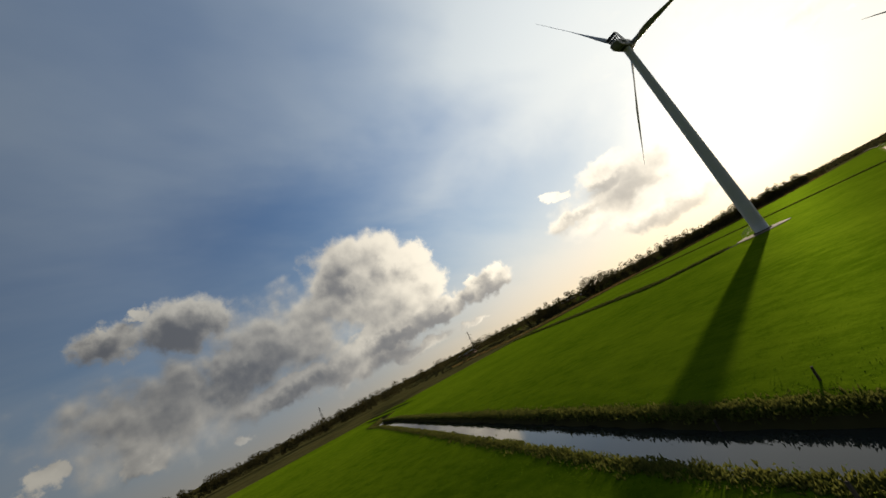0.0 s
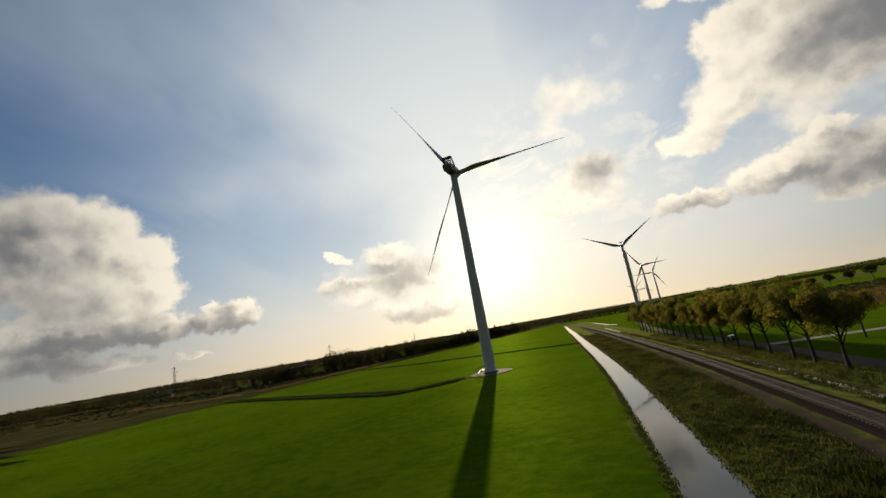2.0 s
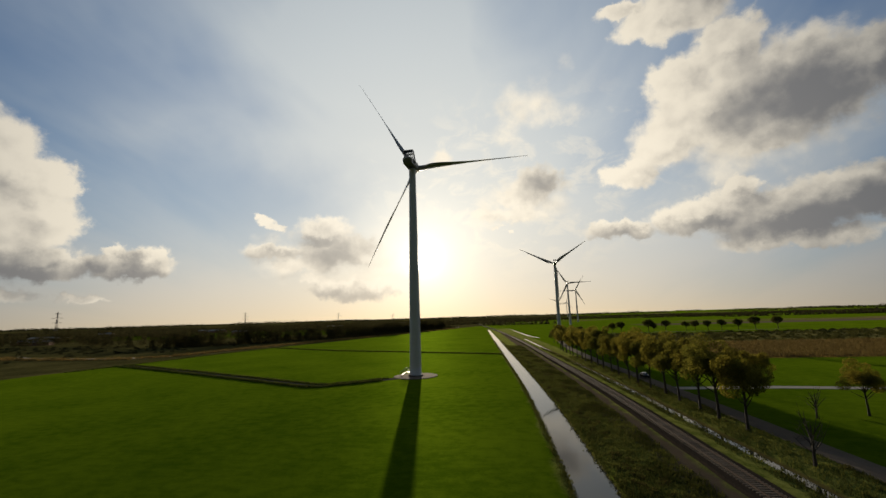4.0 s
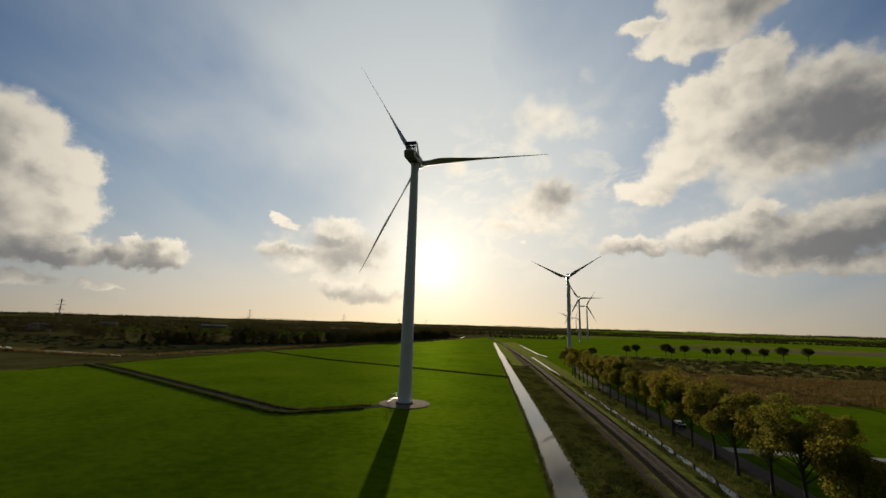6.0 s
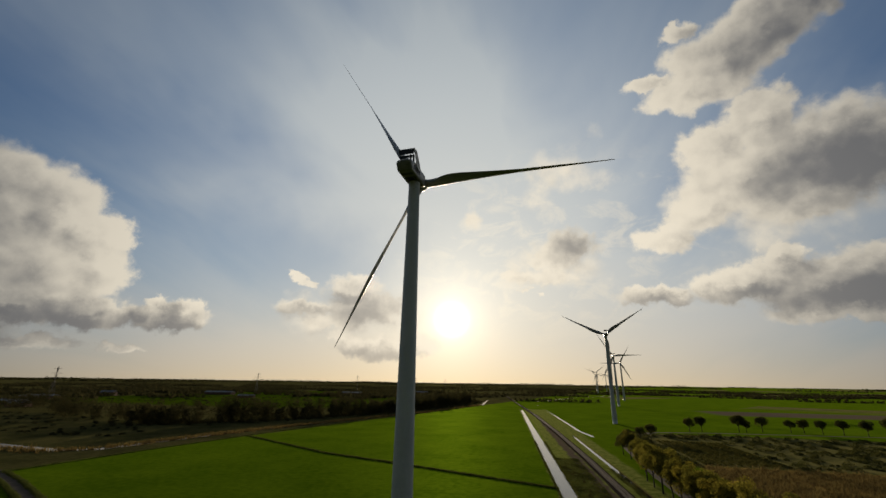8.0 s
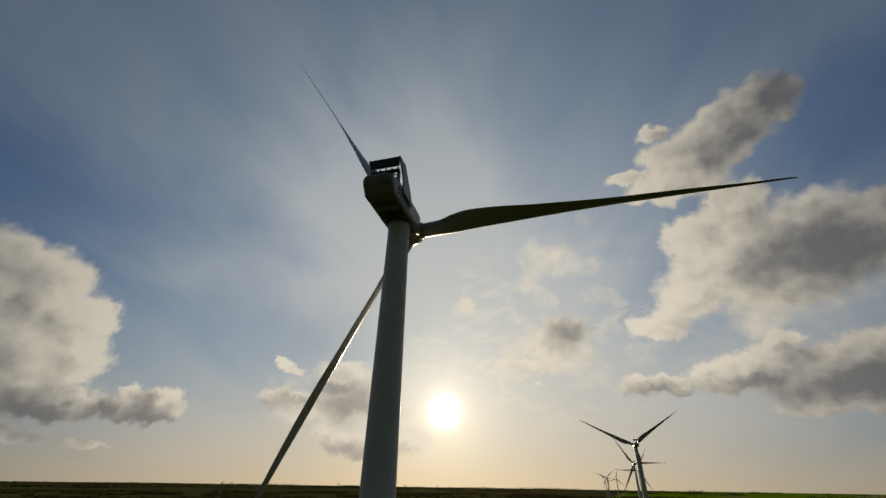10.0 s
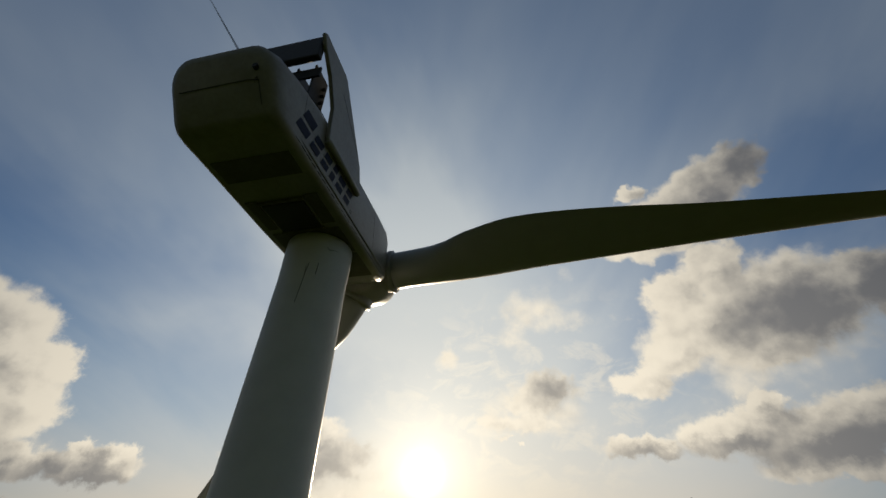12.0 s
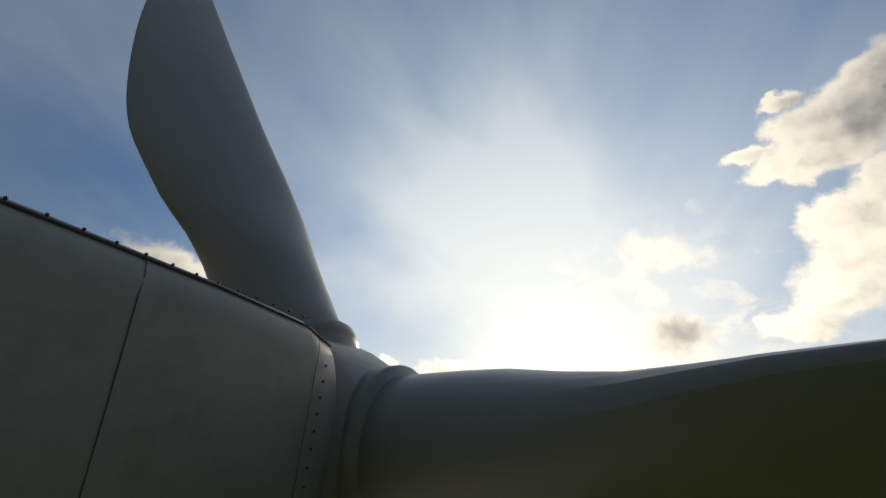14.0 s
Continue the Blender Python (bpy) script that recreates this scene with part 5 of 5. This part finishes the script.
for i, (x, y) in enumerate([(33.4, -131.8), (28.8, -134.2), (35.5, -137.4), (36.0, -142.2), (38.8, -132.5)]):
    fence_post(x, y, (8, -6, 30, -24, 3)[i], 0.85)


def car(x, y, turn):
    root = empty("car", pose(x, y, 0.06, 0, 0, turn), "dark parked car on the country road", "car")
    bm = bmesh.new()
    prof = [(-2.1, 0.35), (-2.15, 0.75), (-1.95, 0.98), (-1.4, 1.02), (-0.75, 1.45), (0.6, 1.48), (1.3, 1.05), (2.0, 0.9), (2.15, 0.6), (2.1, 0.35)]
    v, f = loft([[(sx * (0.82 if z < 1.1 else 0.66), y0, z) for y0, z in prof] for sx in (-1, 1)])
    me = mesh_of("body", v, f, M_CARPAINT)
    part("body", me, None, root)
    for s in (-1, 1):
        bm2 = bmesh.new()
        vs = [bm2.verts.new((s * (0.80 if z < 1.15 else 0.69), yy, z)) for yy, z in ((-1.15, 1.06), (-0.7, 1.38), (0.52, 1.40), (1.05, 1.07))]
        bm2.faces.new(vs)
        bmesh.ops.solidify(bm2, geom=bm2.faces[:], thickness=0.02)
        part("side_window", bm2, M_GLASS, root)
        for yy in (-1.35, 1.35):
            bm3 = bmesh.new()
            bmesh.ops.create_cone(bm3, cap_ends=True, segments=20, radius1=0.33, radius2=0.33, depth=0.22, matrix=pose(s * 0.76, yy, 0.33, 0, 90, 0))
            wheel = part("wheel", bm3, M_RUBBER, root)
            bm4 = bmesh.new()
            bmesh.ops.create_cone(bm4, cap_ends=True, segments=16, radius1=0.2, radius2=0.17, depth=0.05, matrix=pose(s * 0.88, yy, 0.33, 0, 90, 0))
            part("rim", bm4, M_STEEL, wheel)
    bm.free()


car(bent(72.4, -7), -7, 4)


def pylon(x, y, h, turn):
    root = empty("power_pylon", pose(x, y, 0, 0, 0, turn), "grey lattice power pylon on the horizon", "pylon", "pylon line")
    bm = bmesh.new()
    levels = [(0, 3.6), (0.3, 2.2), (0.55, 1.2), (0.75, 0.9), (1.0, 0.35)]
    for sx in (-1, 1):
        for sy in (-1, 1):
            tube(bm, [(sx * w, sy * w, h * z) for z, w in levels], 0.16, 4)
    for (z0, w0), (z1, w1) in zip(levels, levels[1:]):
        for s in (-1, 1):
            for a, b in (((-w0, s * w0), (w1, s * w1)), ((w0, s * w0), (-w1, s * w1)), ((s * w0, -w0), (s * w1, w1)), ((s * w0, w0), (s * w1, -w1))):
                tube(bm, [(*a, h * z0), (*b, h * z1)], 0.09, 4)
    part("lattice", bm, M_PYLON, root)
    for z, w in ((0.62, 7.5), (0.78, 9.0), (0.93, 6.0)):
        bm = bmesh.new()
        tube(bm, [(-w, 0, h * z), (0, 0, h * z + 1.2), (w, 0, h * z)], 0.14, 4)
        tube(bm, [(-w, 0, h * z), (w, 0, h * z)], 0.14, 4)
        part("cross_arm", bm, M_PYLON, root)


for x, y, h in ((-760, 470, 50), (-690, 900, 50), (-600, 1330, 50), (-520, 1800, 48), (-470, 2200, 48), (-1000, 150, 50)):
    pylon(x, y, h, 20)


def farm_shed(x, y, w, d, h, turn):
    root = empty("farm_shed", pose(x, y, 0, 0, 0, turn), "low farm shed with a pale roof, far off", "shed", "far sheds")
    bm = bmesh.new()
    box(bm, -w / 2, w / 2, -d / 2, d / 2, 0, h)
    part("wall", bm, M_BRICK, root)
    bm = bmesh.new()
    v = [bm.verts.new(p) for p in ((-w / 2 - 0.5, -d / 2 - 0.5, h), (w / 2 + 0.5, -d / 2 - 0.5, h), (w / 2 + 0.5, 0, h * 1.6), (-w / 2 - 0.5, 0, h * 1.6), (-w / 2 - 0.5, d / 2 + 0.5, h), (w / 2 + 0.5, d / 2 + 0.5, h))]
    for f in ((0, 1, 2, 3), (3, 2, 5, 4)):
        bm.faces.new([v[i] for i in f])
    bmesh.ops.solidify(bm, geom=bm.faces[:], thickness=0.25)
    part("roof", bm, M_ROOF, root)


for args in ((-620, 330, 40, 14, 4, 5), (-560, 300, 22, 10, 4, 20), (-720, 430, 70, 20, 5, -5), (-520, 640, 30, 12, 4, 10), (-420, 900, 50, 16, 5, 0), (-680, 760, 60, 20, 5, 12), (-300, 1100, 40, 14, 5, -8), (-800, 600, 26, 12, 6, 15)):
    farm_shed(*args)
